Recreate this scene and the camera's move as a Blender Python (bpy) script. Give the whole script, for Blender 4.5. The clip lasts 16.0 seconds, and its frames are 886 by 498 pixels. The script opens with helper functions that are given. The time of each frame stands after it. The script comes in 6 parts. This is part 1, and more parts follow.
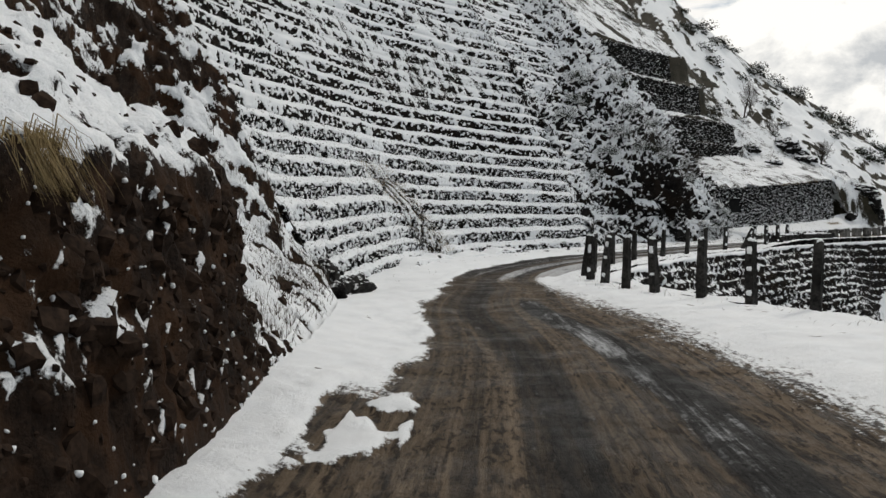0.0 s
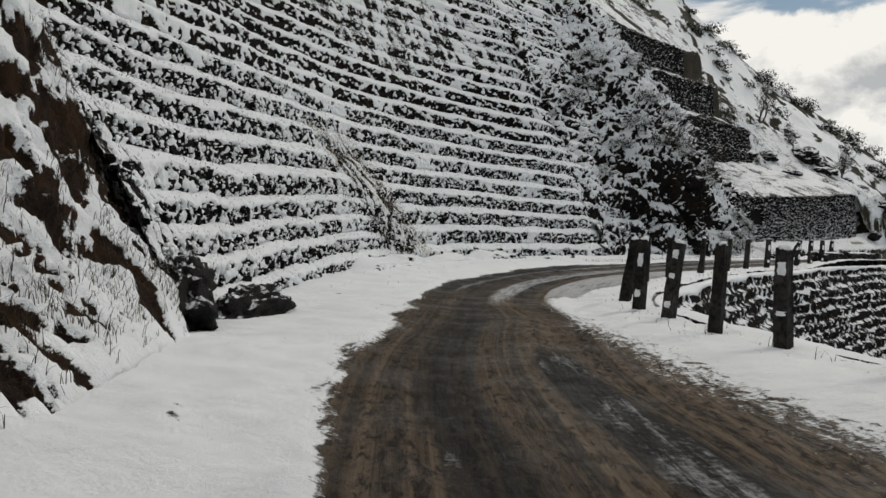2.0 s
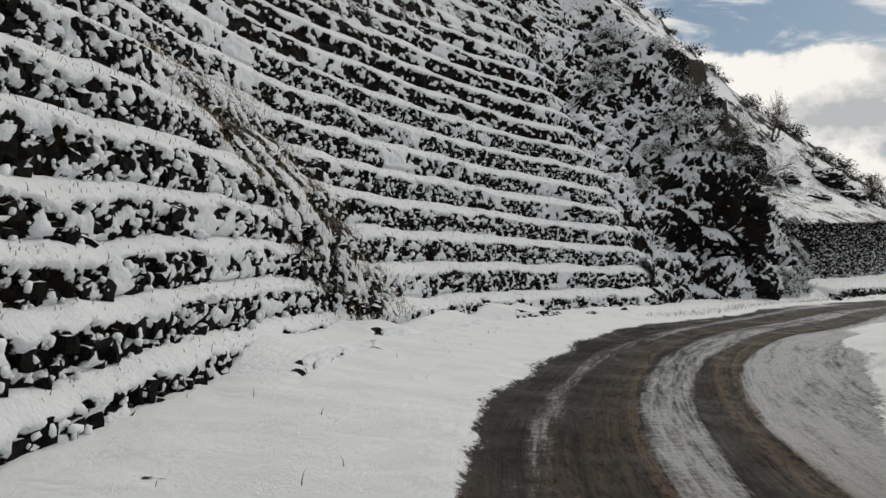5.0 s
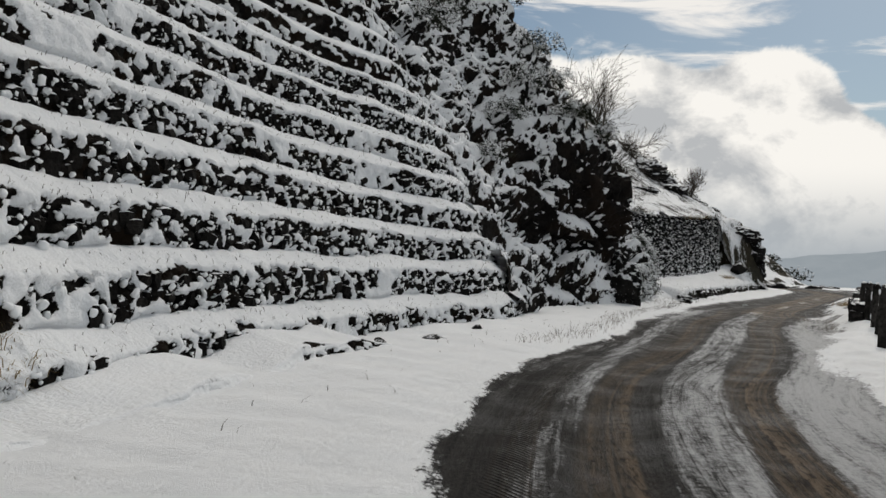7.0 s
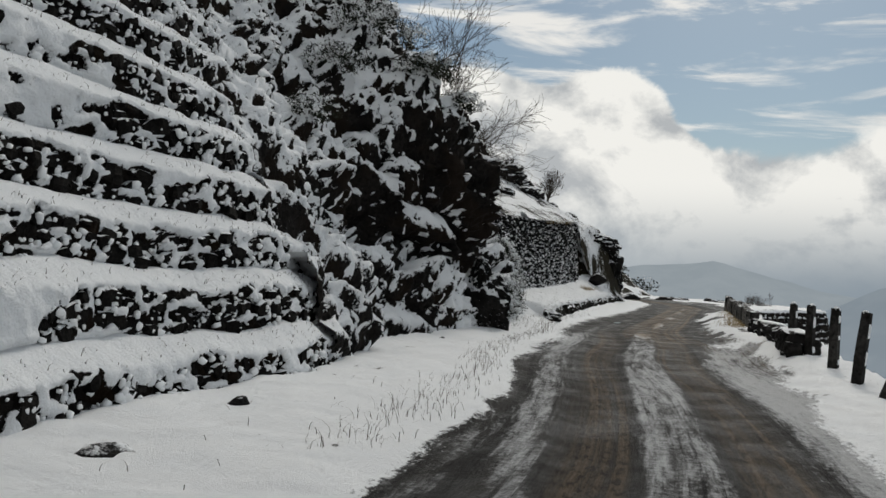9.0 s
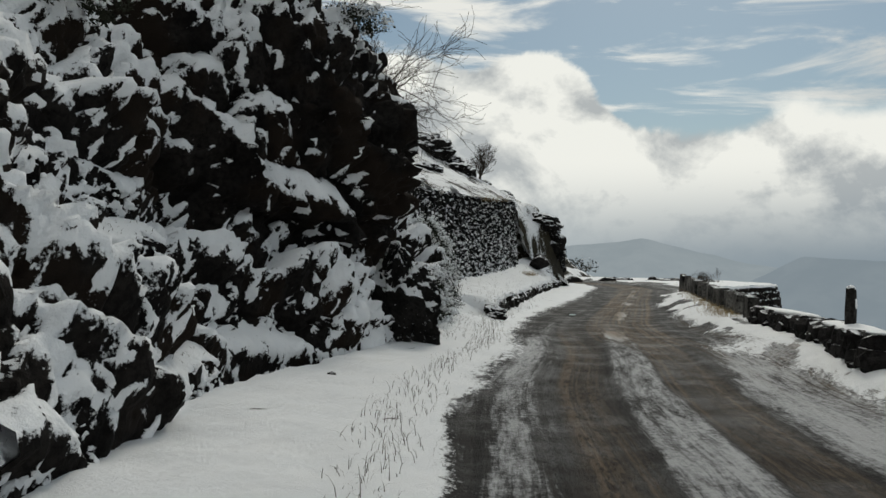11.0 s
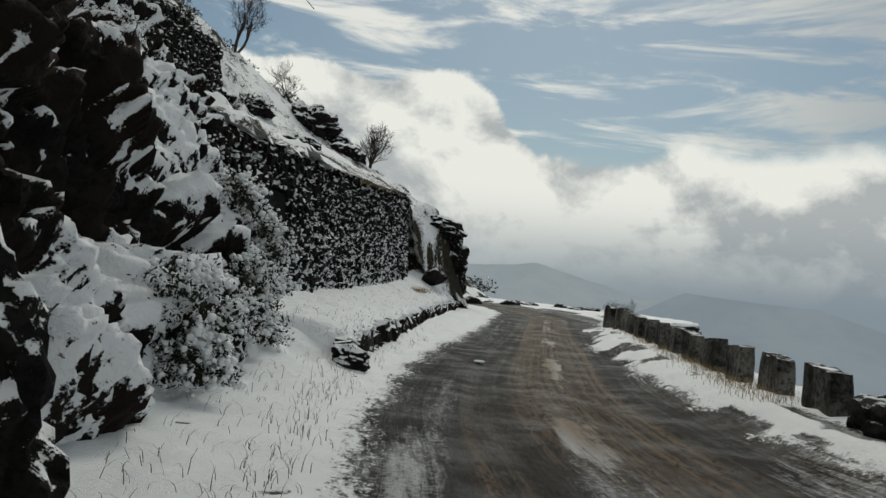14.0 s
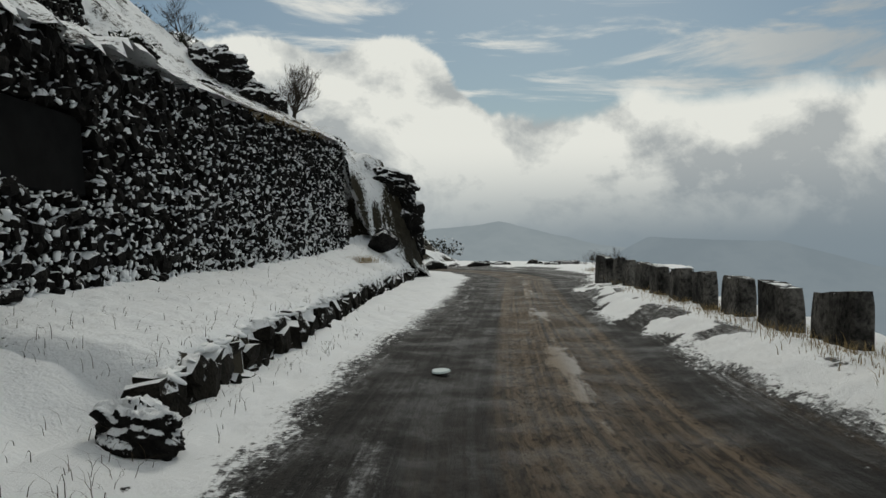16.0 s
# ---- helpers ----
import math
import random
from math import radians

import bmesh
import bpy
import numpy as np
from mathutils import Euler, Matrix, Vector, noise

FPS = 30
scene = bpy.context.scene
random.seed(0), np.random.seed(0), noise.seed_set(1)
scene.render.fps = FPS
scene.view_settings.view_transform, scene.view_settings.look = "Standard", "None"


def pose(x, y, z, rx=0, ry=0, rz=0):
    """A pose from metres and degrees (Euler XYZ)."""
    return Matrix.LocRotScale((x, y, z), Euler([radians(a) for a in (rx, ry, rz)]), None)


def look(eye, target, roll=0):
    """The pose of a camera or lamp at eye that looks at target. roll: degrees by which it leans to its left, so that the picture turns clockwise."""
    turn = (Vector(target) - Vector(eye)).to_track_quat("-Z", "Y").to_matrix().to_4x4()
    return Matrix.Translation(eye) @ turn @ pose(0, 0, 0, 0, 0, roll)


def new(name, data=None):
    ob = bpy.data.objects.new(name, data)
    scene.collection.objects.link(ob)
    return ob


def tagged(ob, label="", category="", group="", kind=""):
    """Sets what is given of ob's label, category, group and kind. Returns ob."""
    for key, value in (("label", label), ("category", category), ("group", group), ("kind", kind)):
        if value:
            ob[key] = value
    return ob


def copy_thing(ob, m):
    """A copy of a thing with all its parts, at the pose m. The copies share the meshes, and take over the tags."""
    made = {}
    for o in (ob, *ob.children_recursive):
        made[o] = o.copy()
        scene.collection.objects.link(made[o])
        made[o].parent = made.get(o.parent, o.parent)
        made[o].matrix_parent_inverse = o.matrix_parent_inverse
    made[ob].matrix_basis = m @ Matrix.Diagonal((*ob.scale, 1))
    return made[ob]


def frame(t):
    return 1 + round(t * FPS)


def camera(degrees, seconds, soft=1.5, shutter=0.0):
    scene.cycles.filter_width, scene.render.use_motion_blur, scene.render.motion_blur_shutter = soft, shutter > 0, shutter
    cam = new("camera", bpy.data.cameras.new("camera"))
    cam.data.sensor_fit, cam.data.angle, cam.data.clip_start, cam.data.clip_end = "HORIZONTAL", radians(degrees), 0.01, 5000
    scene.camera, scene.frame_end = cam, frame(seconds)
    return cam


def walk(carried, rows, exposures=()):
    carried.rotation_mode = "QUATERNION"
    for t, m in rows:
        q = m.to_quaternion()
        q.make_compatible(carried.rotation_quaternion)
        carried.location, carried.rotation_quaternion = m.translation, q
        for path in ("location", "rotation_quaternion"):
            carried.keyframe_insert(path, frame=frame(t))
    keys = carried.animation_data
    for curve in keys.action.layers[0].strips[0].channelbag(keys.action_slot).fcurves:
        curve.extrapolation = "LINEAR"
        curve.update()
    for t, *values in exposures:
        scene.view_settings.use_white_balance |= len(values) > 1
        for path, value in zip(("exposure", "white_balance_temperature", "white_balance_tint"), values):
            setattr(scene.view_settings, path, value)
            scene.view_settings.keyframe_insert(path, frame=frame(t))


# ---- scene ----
cam = camera(55.7, 16.0)
METRES, EYE, TILT, LEAN, TURN = 57.692, 1.5, 0.0, 0.0, 0.0
ROWS = [
    (0.0, 0.0, 0.0, 0.0, -0.02, -1.81, 0.53),
    (0.5, 0.0032, 0.0342, -0.0015, -1.36, -0.07, -1.69),
    (1.0, 0.0049, 0.0671, -0.0025, -2.06, -0.99, -1.97),
    (1.5, 0.0058, 0.1012, -0.0036, -1.77, -1.94, -1.54),
    (2.0, 0.0055, 0.1342, -0.0043, -1.02, -1.72, -2.4),
    (2.5, 0.0049, 0.1701, -0.0047, -0.52, -1.78, -3.03),
    (3.0, 0.0035, 0.2024, -0.005, 0.76, -1.74, -2.61),
    (5.5, 0.0, 0.3746, -0.0059, -7.16, 1.42, -1.1),
    (6.0, 0.006, 0.4114, -0.0057, -12.04, 0.08, -1.38),
    (6.5, 0.0143, 0.4463, -0.0055, -15.48, 0.02, -1.85),
    (7.0, 0.024, 0.4762, -0.0044, -16.87, 0.81, -2.87),
    (7.5, 0.0352, 0.5047, -0.004, -19.63, 1.2, -3.17),
    (8.0, 0.048, 0.5339, -0.0036, -22.54, 0.99, -3.54),
    (8.5, 0.0613, 0.5587, -0.0028, -25.1, 0.48, -3.51),
    (9.0, 0.0739, 0.5823, -0.0025, -27.27, 1.79, -3.61),
    (11.5, 0.1465, 0.6932, -0.0006, -32.68, 1.01, -1.15),
    (12.0, 0.1635, 0.7166, -0.0011, -34.37, 1.36, -2.7),
    (12.5, 0.1809, 0.7379, -0.0008, -36.14, 1.78, -3.26),
    (13.0, 0.1988, 0.7606, -0.001, -37.16, 1.75, -2.86),
    (13.5, 0.2182, 0.7832, -0.001, -38.28, 1.77, -4.29),
    (14.0, 0.2381, 0.8067, -0.001, -38.99, 2.38, -5.45),
    (14.5, 0.2592, 0.8293, -0.0013, -39.48, 1.71, -4.05),
    (15.0, 0.2806, 0.852, -0.0014, -40.47, 0.47, -1.31),
    (15.5, 0.3017, 0.875, -0.0024, -41.25, 0.39, 0.22),
    (16.0, 0.323, 0.8976, -0.0024, -41.31, 0.16, 0.24),
]
walk(cam, [(t, pose(0, 0, EYE, TILT, LEAN, TURN) @ pose(METRES * x, METRES * y, METRES * z, 90 + pitch, roll, yaw)) for t, x, y, z, yaw, pitch, roll in ROWS],
     [(0.0, 0.06, 6950, 10), (1.5, -0.13, 7000, 10), (3.0, -0.16, 7050, 10), (6.0, -0.10, 7050, 11), (9.0, -0.20, 6900, 9), (12.5, -0.22, 6950, 5), (16.0, -0.38, 6950, 5)])

# ---- world and sun ----
world = bpy.data.worlds.new("sky")
scene.world = world
world.use_nodes = True


class Nodes:
    """A small builder for node trees."""

    def __init__(self, tree):
        self.tree = tree
        tree.nodes.clear()

    def put(self, value, socket):
        if isinstance(value, bpy.types.NodeSocket):
            self.tree.links.new(value, socket)
        elif value is not None:
            socket.default_value = value

    def node(self, kind, ins=(), **props):
        n = self.tree.nodes.new("ShaderNode" + kind)
        for k, v in props.items():
            setattr_plain(n, k, v)
        for k, v in dict(ins).items():
            self.put(v, n.inputs[k])
        return n

    def math(self, op, a, b=0.5, clamp=False):
        n = self.tree.nodes.new("ShaderNodeMath")
        n.operation, n.use_clamp = op, clamp
        self.put(a, n.inputs[0])
        self.put(b, n.inputs[1])
        return n.outputs[0]

    def step(self, x, lo, hi, a=0.0, b=1.0):
        n = self.tree.nodes.new("ShaderNodeMapRange")
        n.interpolation_type = "SMOOTHSTEP"
        self.put(x, n.inputs[0])
        for i, v in enumerate((lo, hi, a, b)):
            self.put(v, n.inputs[i + 1])
        return n.outputs[0]

    def mix(self, f, a, b):
        n = self.tree.nodes.new("ShaderNodeMix")
        n.data_type = "RGBA"
        self.put(f, n.inputs[0])
        self.put(a if not isinstance(a, tuple) else (*a, 1), n.inputs[6])
        self.put(b if not isinstance(b, tuple) else (*b, 1), n.inputs[7])
        return n.outputs[2]

    def noise(self, vec, scale, detail=4, rough=0.55, warp=0.0):
        n = self.tree.nodes.new("ShaderNodeTexNoise")
        self.put(vec, n.inputs["Vector"])
        n.inputs["Scale"].default_value = scale
        n.inputs["Detail"].default_value = detail
        n.inputs["Roughness"].default_value = rough
        n.inputs["Distortion"].default_value = warp
        return n.outputs["Fac"]

    def scaled(self, vec, sx, sy, sz, loc=(0, 0, 0)):
        n = self.tree.nodes.new("ShaderNodeMapping")
        self.put(vec, n.inputs[0])
        n.inputs["Location"].default_value = loc
        n.inputs["Scale"].default_value = (sx, sy, sz)
        return n.outputs[0]


def setattr_plain(n, k, v):
    if k == "attribute_name":
        n.attribute_name = v
    elif k == "sky_type":
        n.sky_type = v
    elif k == "uv_map":
        n.uv_map = v


SUN_ELEVATION, SUN_AZIMUTH = 42, 48
w = Nodes(world.node_tree)
direction = w.node("TexCoord").outputs["Generated"]
xyz = w.node("SeparateXYZ", {0: direction})
up = xyz.outputs["Z"]
sky = w.tree.nodes.new("ShaderNodeTexSky")
sky.sky_type, sky.sun_disc = "NISHITA", False
sky.sun_elevation, sky.sun_rotation = radians(SUN_ELEVATION), radians(SUN_AZIMUTH)
blue = w.node("VectorMath", {0: sky.outputs[0], 1: (0.050, 0.059, 0.0635)})
blue.operation = "MULTIPLY"
# thin veils high up, streaked along the horizon
streak = w.noise(w.scaled(direction, 1.5, 1.5, 8.0, (0.3, 0.1, 0.2)), 2.6, 8, 0.6, 0.5)
side = w.math("ADD", w.math("MULTIPLY", xyz.outputs["X"], 0.72), w.math("MULTIPLY", xyz.outputs["Y"], -0.69))
veil_cover = w.math("ADD", streak, w.step(side, 0.20, 0.60, 0.0, 0.20))
veil_cover = w.math("ADD", veil_cover, w.step(side, -0.20, -0.60, 0.0, 0.16))
veil_cover = w.math("ADD", veil_cover, w.step(up, 0.34, 0.60, 0.0, 0.14))
veil = w.step(veil_cover, 0.50, 0.64)
veil_colour = w.mix(w.step(side, 0.05, 0.45), (0.95, 0.96, 0.97), (0.45, 0.50, 0.56))
colour = w.mix(w.math("MULTIPLY", veil, 0.94), blue.outputs[0], veil_colour)
# the bank of heaped cloud
puffs = w.scaled(direction, 1, 1, 1.25)
puff = w.noise(puffs, 8.0, 10, 0.60, 0.25)
higher = w.noise(w.scaled(direction, 1, 1, 1.25, (0.012, 0.010, 0.055)), 8.0, 10, 0.60, 0.25)
big = w.noise(direction, 3.4, 3, 0.5)
top = w.math("ADD", w.step(side, -0.08, 0.02, 0.242, 0.172), w.step(side, 0.10, 0.19, 0.0, 0.022))
top = w.math("ADD", top, w.step(side, -0.30, -0.62, 0.0, -0.05))
top = w.math("ADD", top, w.math("MULTIPLY", w.math("SUBTRACT", big, 0.5), 0.06))
top = w.math("ADD", top, w.math("MULTIPLY", w.math("SUBTRACT", puff, 0.5), 0.075))
depth = w.math("SUBTRACT", top, up)
bank = w.step(depth, -0.002, w.step(side, 0.0, 0.3, 0.008, 0.03))
relief = w.math("MULTIPLY", w.math("SUBTRACT", puff, higher), 2.2)
shade = w.noise(w.scaled(direction, 1.0, 1.0, 1.6, (0.7, 0.2, 0.4)), 4.6, 8, 0.56, 0.5)
lit = w.math("ADD", w.step(depth, 0.0, 0.13, 0.50, 0.10), w.step(shade, 0.40, 0.62, 0.0, 0.85))
lit = w.math("ADD", lit, w.math("MULTIPLY", relief, 1.8))
lit = w.math("ADD", lit, w.math("MULTIPLY", w.math("SUBTRACT", puff, 0.5), 0.9))
lit = w.math("ADD", lit, w.step(side, 0.10, -0.20, 0.0, 0.12))
lit = w.math("SUBTRACT", lit, w.step(side, 0.02, 0.50, 0.0, 0.14), True)
cloud = w.mix(lit, (0.50, 0.54, 0.59), (0.98, 1.0, 1.01))
cloud = w.mix(w.step(up, 0.13, 0.0), cloud, w.mix(w.step(side, -0.55, 0.3), (0.60, 0.66, 0.72), (0.27, 0.335, 0.41)))
colour = w.mix(bank, colour, cloud)
# ground haze below the horizon
colour = w.mix(w.step(up, 0.0, -0.08), colour, (0.17, 0.23, 0.30))
out = w.node("OutputWorld", {"Surface": w.node("Background", {"Color": colour, "Strength": 1.0}).outputs[0]})

sun = new("sun", bpy.data.lights.new("sun", "SUN"))
sun.data.energy, sun.data.angle, sun.data.color = 1.1, radians(12), (1.0, 0.965, 0.91)
az, el = radians(SUN_AZIMUTH), radians(SUN_ELEVATION)
SUNWARD = Vector((math.sin(az) * math.cos(el), math.cos(az) * math.cos(el), math.sin(el)))
sun.matrix_world = look((0, 0, 60), Vector((0, 0, 60)) - SUNWARD)

# ---- materials ----


def material(name):
    m = bpy.data.materials.new(name)
    m.use_nodes = True
    return m, Nodes(m.node_tree)


def finish(n, colour, rough, height=None, strength=0.5, distance=0.02, metal=0.0, gloss=0.06):
    ins = {"Base Color": colour, "Roughness": rough, "Metallic": metal, "Specular IOR Level": gloss}
    if height is not None:
        b = n.tree.nodes.new("ShaderNodeBump")
        b.inputs["Strength"].default_value, b.inputs["Distance"].default_value = strength, distance
        n.put(height, b.inputs["Height"])
        ins["Normal"] = b.outputs[0]
    n.node("OutputMaterial", {"Surface": n.node("BsdfPrincipled", ins).outputs[0]})


def snow_colour(n, pos):
    return n.mix(n.noise(pos, 1.7, 5), (0.74, 0.765, 0.79), (0.86, 0.87, 0.875))


def snowy(name, dark, light, soil=None, by="attribute", scale=3.0, rough=0.75, edge=0.45, threshold=0.5):
    """Ground or rock with lying snow: by the mesh's own snow layer, or on whatever faces up."""
    m, n = material(name)
    pos = n.node("NewGeometry").outputs["Position"]
    grain = n.noise(pos, scale * 9, 6, 0.65)
    patch = n.noise(pos, scale, 5, 0.6)
    bare = n.mix(n.step(patch, 0.3, 0.7), dark, light)
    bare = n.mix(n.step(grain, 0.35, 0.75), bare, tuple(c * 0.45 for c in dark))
    if soil:
        bare = n.mix(n.step(n.noise(pos, scale * 0.6, 4), 0.45, 0.62), bare, soil)
    fine = n.math("ADD", n.math("MULTIPLY", n.noise(pos, 30.0, 5, 0.7), 0.6), n.math("MULTIPLY", n.noise(pos, 9.0, 5, 0.65), 0.75))
    fine = n.math("SUBTRACT", fine, 0.175)
    if by == "attribute":
        cover = n.node("Attribute", attribute_name="snow").outputs["Fac"]
    else:
        normal = n.node("SeparateXYZ", {0: n.node("NewGeometry").outputs["Normal"]}).outputs["Z"]
        cover = n.math("ADD", n.step(normal, 0.15, 0.85), n.math("MULTIPLY", n.math("SUBTRACT", n.noise(pos, 6.0, 3), 0.5), 0.9))
    f = n.math("ADD", cover, n.math("MULTIPLY", n.math("SUBTRACT", fine, 0.5), edge * 2))
    f = n.step(f, threshold - 0.07, threshold + 0.07)
    colour = n.mix(f, bare, snow_colour(n, pos))
    lump = n.math("ADD", n.noise(pos, 7.0, 6, 0.65), n.math("MULTIPLY", n.noise(pos, 28.0, 4, 0.6), 0.35))
    height = n.math("ADD", n.math("MULTIPLY", grain, 0.5), n.math("ADD", n.math("MULTIPLY", lump, 0.7), n.math("MULTIPLY", f, 0.8)))
    finish(n, colour, n.step(f, 0, 1, rough, 0.62), height, 0.75, 0.05, 0.0, 0.05)
    return m


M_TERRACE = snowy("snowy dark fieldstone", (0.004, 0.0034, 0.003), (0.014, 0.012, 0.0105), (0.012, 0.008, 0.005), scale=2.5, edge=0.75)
M_ROCK = snowy("snowy black rock", (0.007, 0.0065, 0.0062), (0.024, 0.021, 0.019), (0.017, 0.0125, 0.0095), scale=1.6, edge=1.0)
M_BANK = snowy("brown earth bank", (0.012, 0.0075, 0.0055), (0.036, 0.023, 0.016), (0.038, 0.020, 0.011), scale=3.2, edge=0.8)
M_HILL = snowy("snowy hill turf", (0.022, 0.020, 0.014), (0.06, 0.052, 0.036), (0.035, 0.030, 0.020), scale=0.8, edge=0.85)
M_STONE = snowy("snow-dabbed stone", (0.005, 0.0047, 0.0045), (0.019, 0.017, 0.015), by="up", scale=4.0, edge=0.9, threshold=0.72)
M_KERB = snowy("snow-capped kerb stone", (0.011, 0.010, 0.008), (0.035, 0.031, 0.025), by="up", scale=4.0, edge=0.8, threshold=0.62)
M_BOULDER = snowy("snow-capped boulder", (0.012, 0.011, 0.011), (0.034, 0.032, 0.030), by="up", scale=2.0, edge=0.4, threshold=1.02)
M_CONCRETE = snowy("weathered concrete", (0.014, 0.013, 0.012), (0.065, 0.062, 0.058), by="up", scale=1.6, edge=0.25, threshold=1.05)
M_PARAPET = snowy("stained grey parapet concrete", (0.010, 0.010, 0.0095), (0.20, 0.19, 0.175), by="up", scale=1.5, edge=0.25, threshold=1.05)


def road_material():
    m, n = material("muddy wet road with snow")
    pos = n.node("NewGeometry").outputs["Position"]
    uv = n.node("UVMap", uv_map="road").outputs[0]
    cover = n.node("Attribute", attribute_name="snow").outputs["Fac"]
    film = n.node("Attribute", attribute_name="film").outputs["Fac"]
    mud = n.node("Attribute", attribute_name="mud").outputs["Fac"]
    tread = n.node("Attribute", attribute_name="tread").outputs["Fac"]
    streak = n.noise(n.scaled(uv, 0.022, 5.2, 1.0), 1.4, 8, 0.70, 0.3)
    lines = n.noise(n.scaled(uv, 0.018, 15.0, 1.0), 1.0, 5, 0.6, 0.6)
    grain = n.noise(pos, 42.0, 6, 0.78)
    clod = n.noise(n.scaled(uv, 0.7, 2.2, 1.0), 6.0, 7, 0.72, 0.4)
    patch = n.noise(pos, 1.1, 5, 0.6)
    asphalt = n.mix(n.step(grain, 0.34, 0.70), (0.006, 0.0058, 0.0055), (0.040, 0.037, 0.034))
    asphalt = n.mix(n.step(streak, 0.46, 0.60), asphalt, (0.010, 0.0095, 0.009))
    brown = n.mix(n.step(streak, 0.36, 0.64), (0.030, 0.022, 0.0145), (0.145, 0.108, 0.074))
    brown = n.mix(n.math("MULTIPLY", n.step(clod, 0.49, 0.60), 0.85), brown, (0.012, 0.0075, 0.005))
    f = n.step(n.math("ADD", mud, n.math("MULTIPLY", n.math("SUBTRACT", streak, 0.5), 0.6)), 0.28, 0.82)
    bare = n.mix(f, asphalt, brown)
    groove = n.math("MULTIPLY", n.step(lines, 0.54, 0.62), n.step(clod, 0.40, 0.52))
    rut = n.node("Attribute", attribute_name="rut").outputs["Fac"]
    groove = n.math("MAXIMUM", n.math("MULTIPLY", groove, 0.6), n.math("MULTIPLY", rut, n.step(clod, 0.42, 0.54)))
    bare = n.mix(groove, bare, (0.006, 0.005, 0.0045))
    speck = n.math("ADD", n.math("MULTIPLY", n.noise(n.scaled(uv, 0.32, 2.4, 1), 3.0, 8, 0.76, 0.4), 0.62), n.math("MULTIPLY", n.noise(pos, 14.0, 6, 0.78), 0.38))
    speck = n.math("SUBTRACT", speck, n.math("MULTIPLY", n.step(lines, 0.50, 0.64), 0.045))
    ribs = n.math("MULTIPLY", n.math("SINE", n.math("ADD", n.math("MULTIPLY", n.node("SeparateXYZ", {0: uv}).outputs["X"], 95.0), n.math("MULTIPLY", n.node("SeparateXYZ", {0: uv}).outputs["Y"], 30.0)), 0.0), tread)
    dust = n.math("ADD", film, n.math("MULTIPLY", n.math("SUBTRACT", speck, 0.5), 3.0))
    dust = n.math("ADD", dust, n.math("MULTIPLY", ribs, 0.35))
    dust = n.step(dust, 0.32, 1.0, 0.0, 0.86)
    slush = n.mix(n.step(mud, 0.55, 0.92), (0.50, 0.51, 0.52), (0.24, 0.19, 0.14))
    bare = n.mix(dust, bare, slush)
    fine = n.math("ADD", n.math("MULTIPLY", n.noise(pos, 22.0, 6, 0.7), 0.6), n.math("MULTIPLY", n.noise(n.scaled(uv, 2.2, 6.0, 1), 2.0, 5, 0.65), 0.7))
    s = n.step(n.math("ADD", cover, n.math("MULTIPLY", n.math("SUBTRACT", fine, 0.65), 1.5)), 0.40, 0.62)
    colour = n.mix(s, bare, snow_colour(n, pos))
    wet = n.step(n.math("ADD", patch, n.math("MULTIPLY", streak, 0.4)), 0.52, 0.85, 0.45, 0.8)
    rough = n.step(n.math("MAXIMUM", s, dust), 0.0, 0.6, wet, 0.65)
    bare_part = n.math("SUBTRACT", 1.0, s)
    rut = n.math("ADD", n.math("MULTIPLY", n.noise(n.scaled(uv, 0.6, 7.0, 1), 2.0, 6, 0.65), 0.9), clod)
    height = n.math("ADD", n.math("MULTIPLY", rut, bare_part), n.math("ADD", n.math("MULTIPLY", grain, 0.4), n.math("MULTIPLY", s, 1.2)))
    height = n.math("ADD", height, n.math("MULTIPLY", n.noise(pos, 6.0, 6, 0.65), 0.9))
    height = n.math("ADD", height, n.math("MULTIPLY", ribs, 0.4))
    finish(n, colour, rough, height, 1.0, 0.030, 0.0, 0.10)
    return m


M_ROAD = road_material()


def plain(name, a, b, scale, rough, bump=0.3):
    m, n = material(name)
    pos = n.node("NewGeometry").outputs["Position"]
    g = n.noise(pos, scale, 6, 0.65)
    finish(n, n.mix(n.step(g, 0.3, 0.7), a, b), rough, g, bump, 0.01)
    return m


M_BARK = plain("dark bark", (0.025, 0.02, 0.016), (0.07, 0.06, 0.05), 30, 0.85)
M_GRASS = plain("dry straw grass", (0.16, 0.115, 0.055), (0.36, 0.27, 0.14), 14, 0.8)
M_STALK = plain("withered weed stalk", (0.022, 0.016, 0.010), (0.085, 0.062, 0.040), 14, 0.85)
M_SNOW = plain("fresh snow", (0.76, 0.785, 0.80), (0.86, 0.87, 0.875), 5, 0.62, 0.5)
M_BUSH = plain("dark evergreen leaf", (0.012, 0.015, 0.010), (0.035, 0.038, 0.025), 6, 0.7)
M_PANEL = plain("dark render and wall core", (0.004, 0.004, 0.004), (0.008, 0.008, 0.008), 3, 0.9, 0.2)
M_ICE = plain("pale grey ice", (0.42, 0.50, 0.50), (0.55, 0.62, 0.61), 8, 0.25, 0.2)


# Backdrop that glows by itself, with the air's haze put into its colour.
def hazy_glow(name, a, b, glow):
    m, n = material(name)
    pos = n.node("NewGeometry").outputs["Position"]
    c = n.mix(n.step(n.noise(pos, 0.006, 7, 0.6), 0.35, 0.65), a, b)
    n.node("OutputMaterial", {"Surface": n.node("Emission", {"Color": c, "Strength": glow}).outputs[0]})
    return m


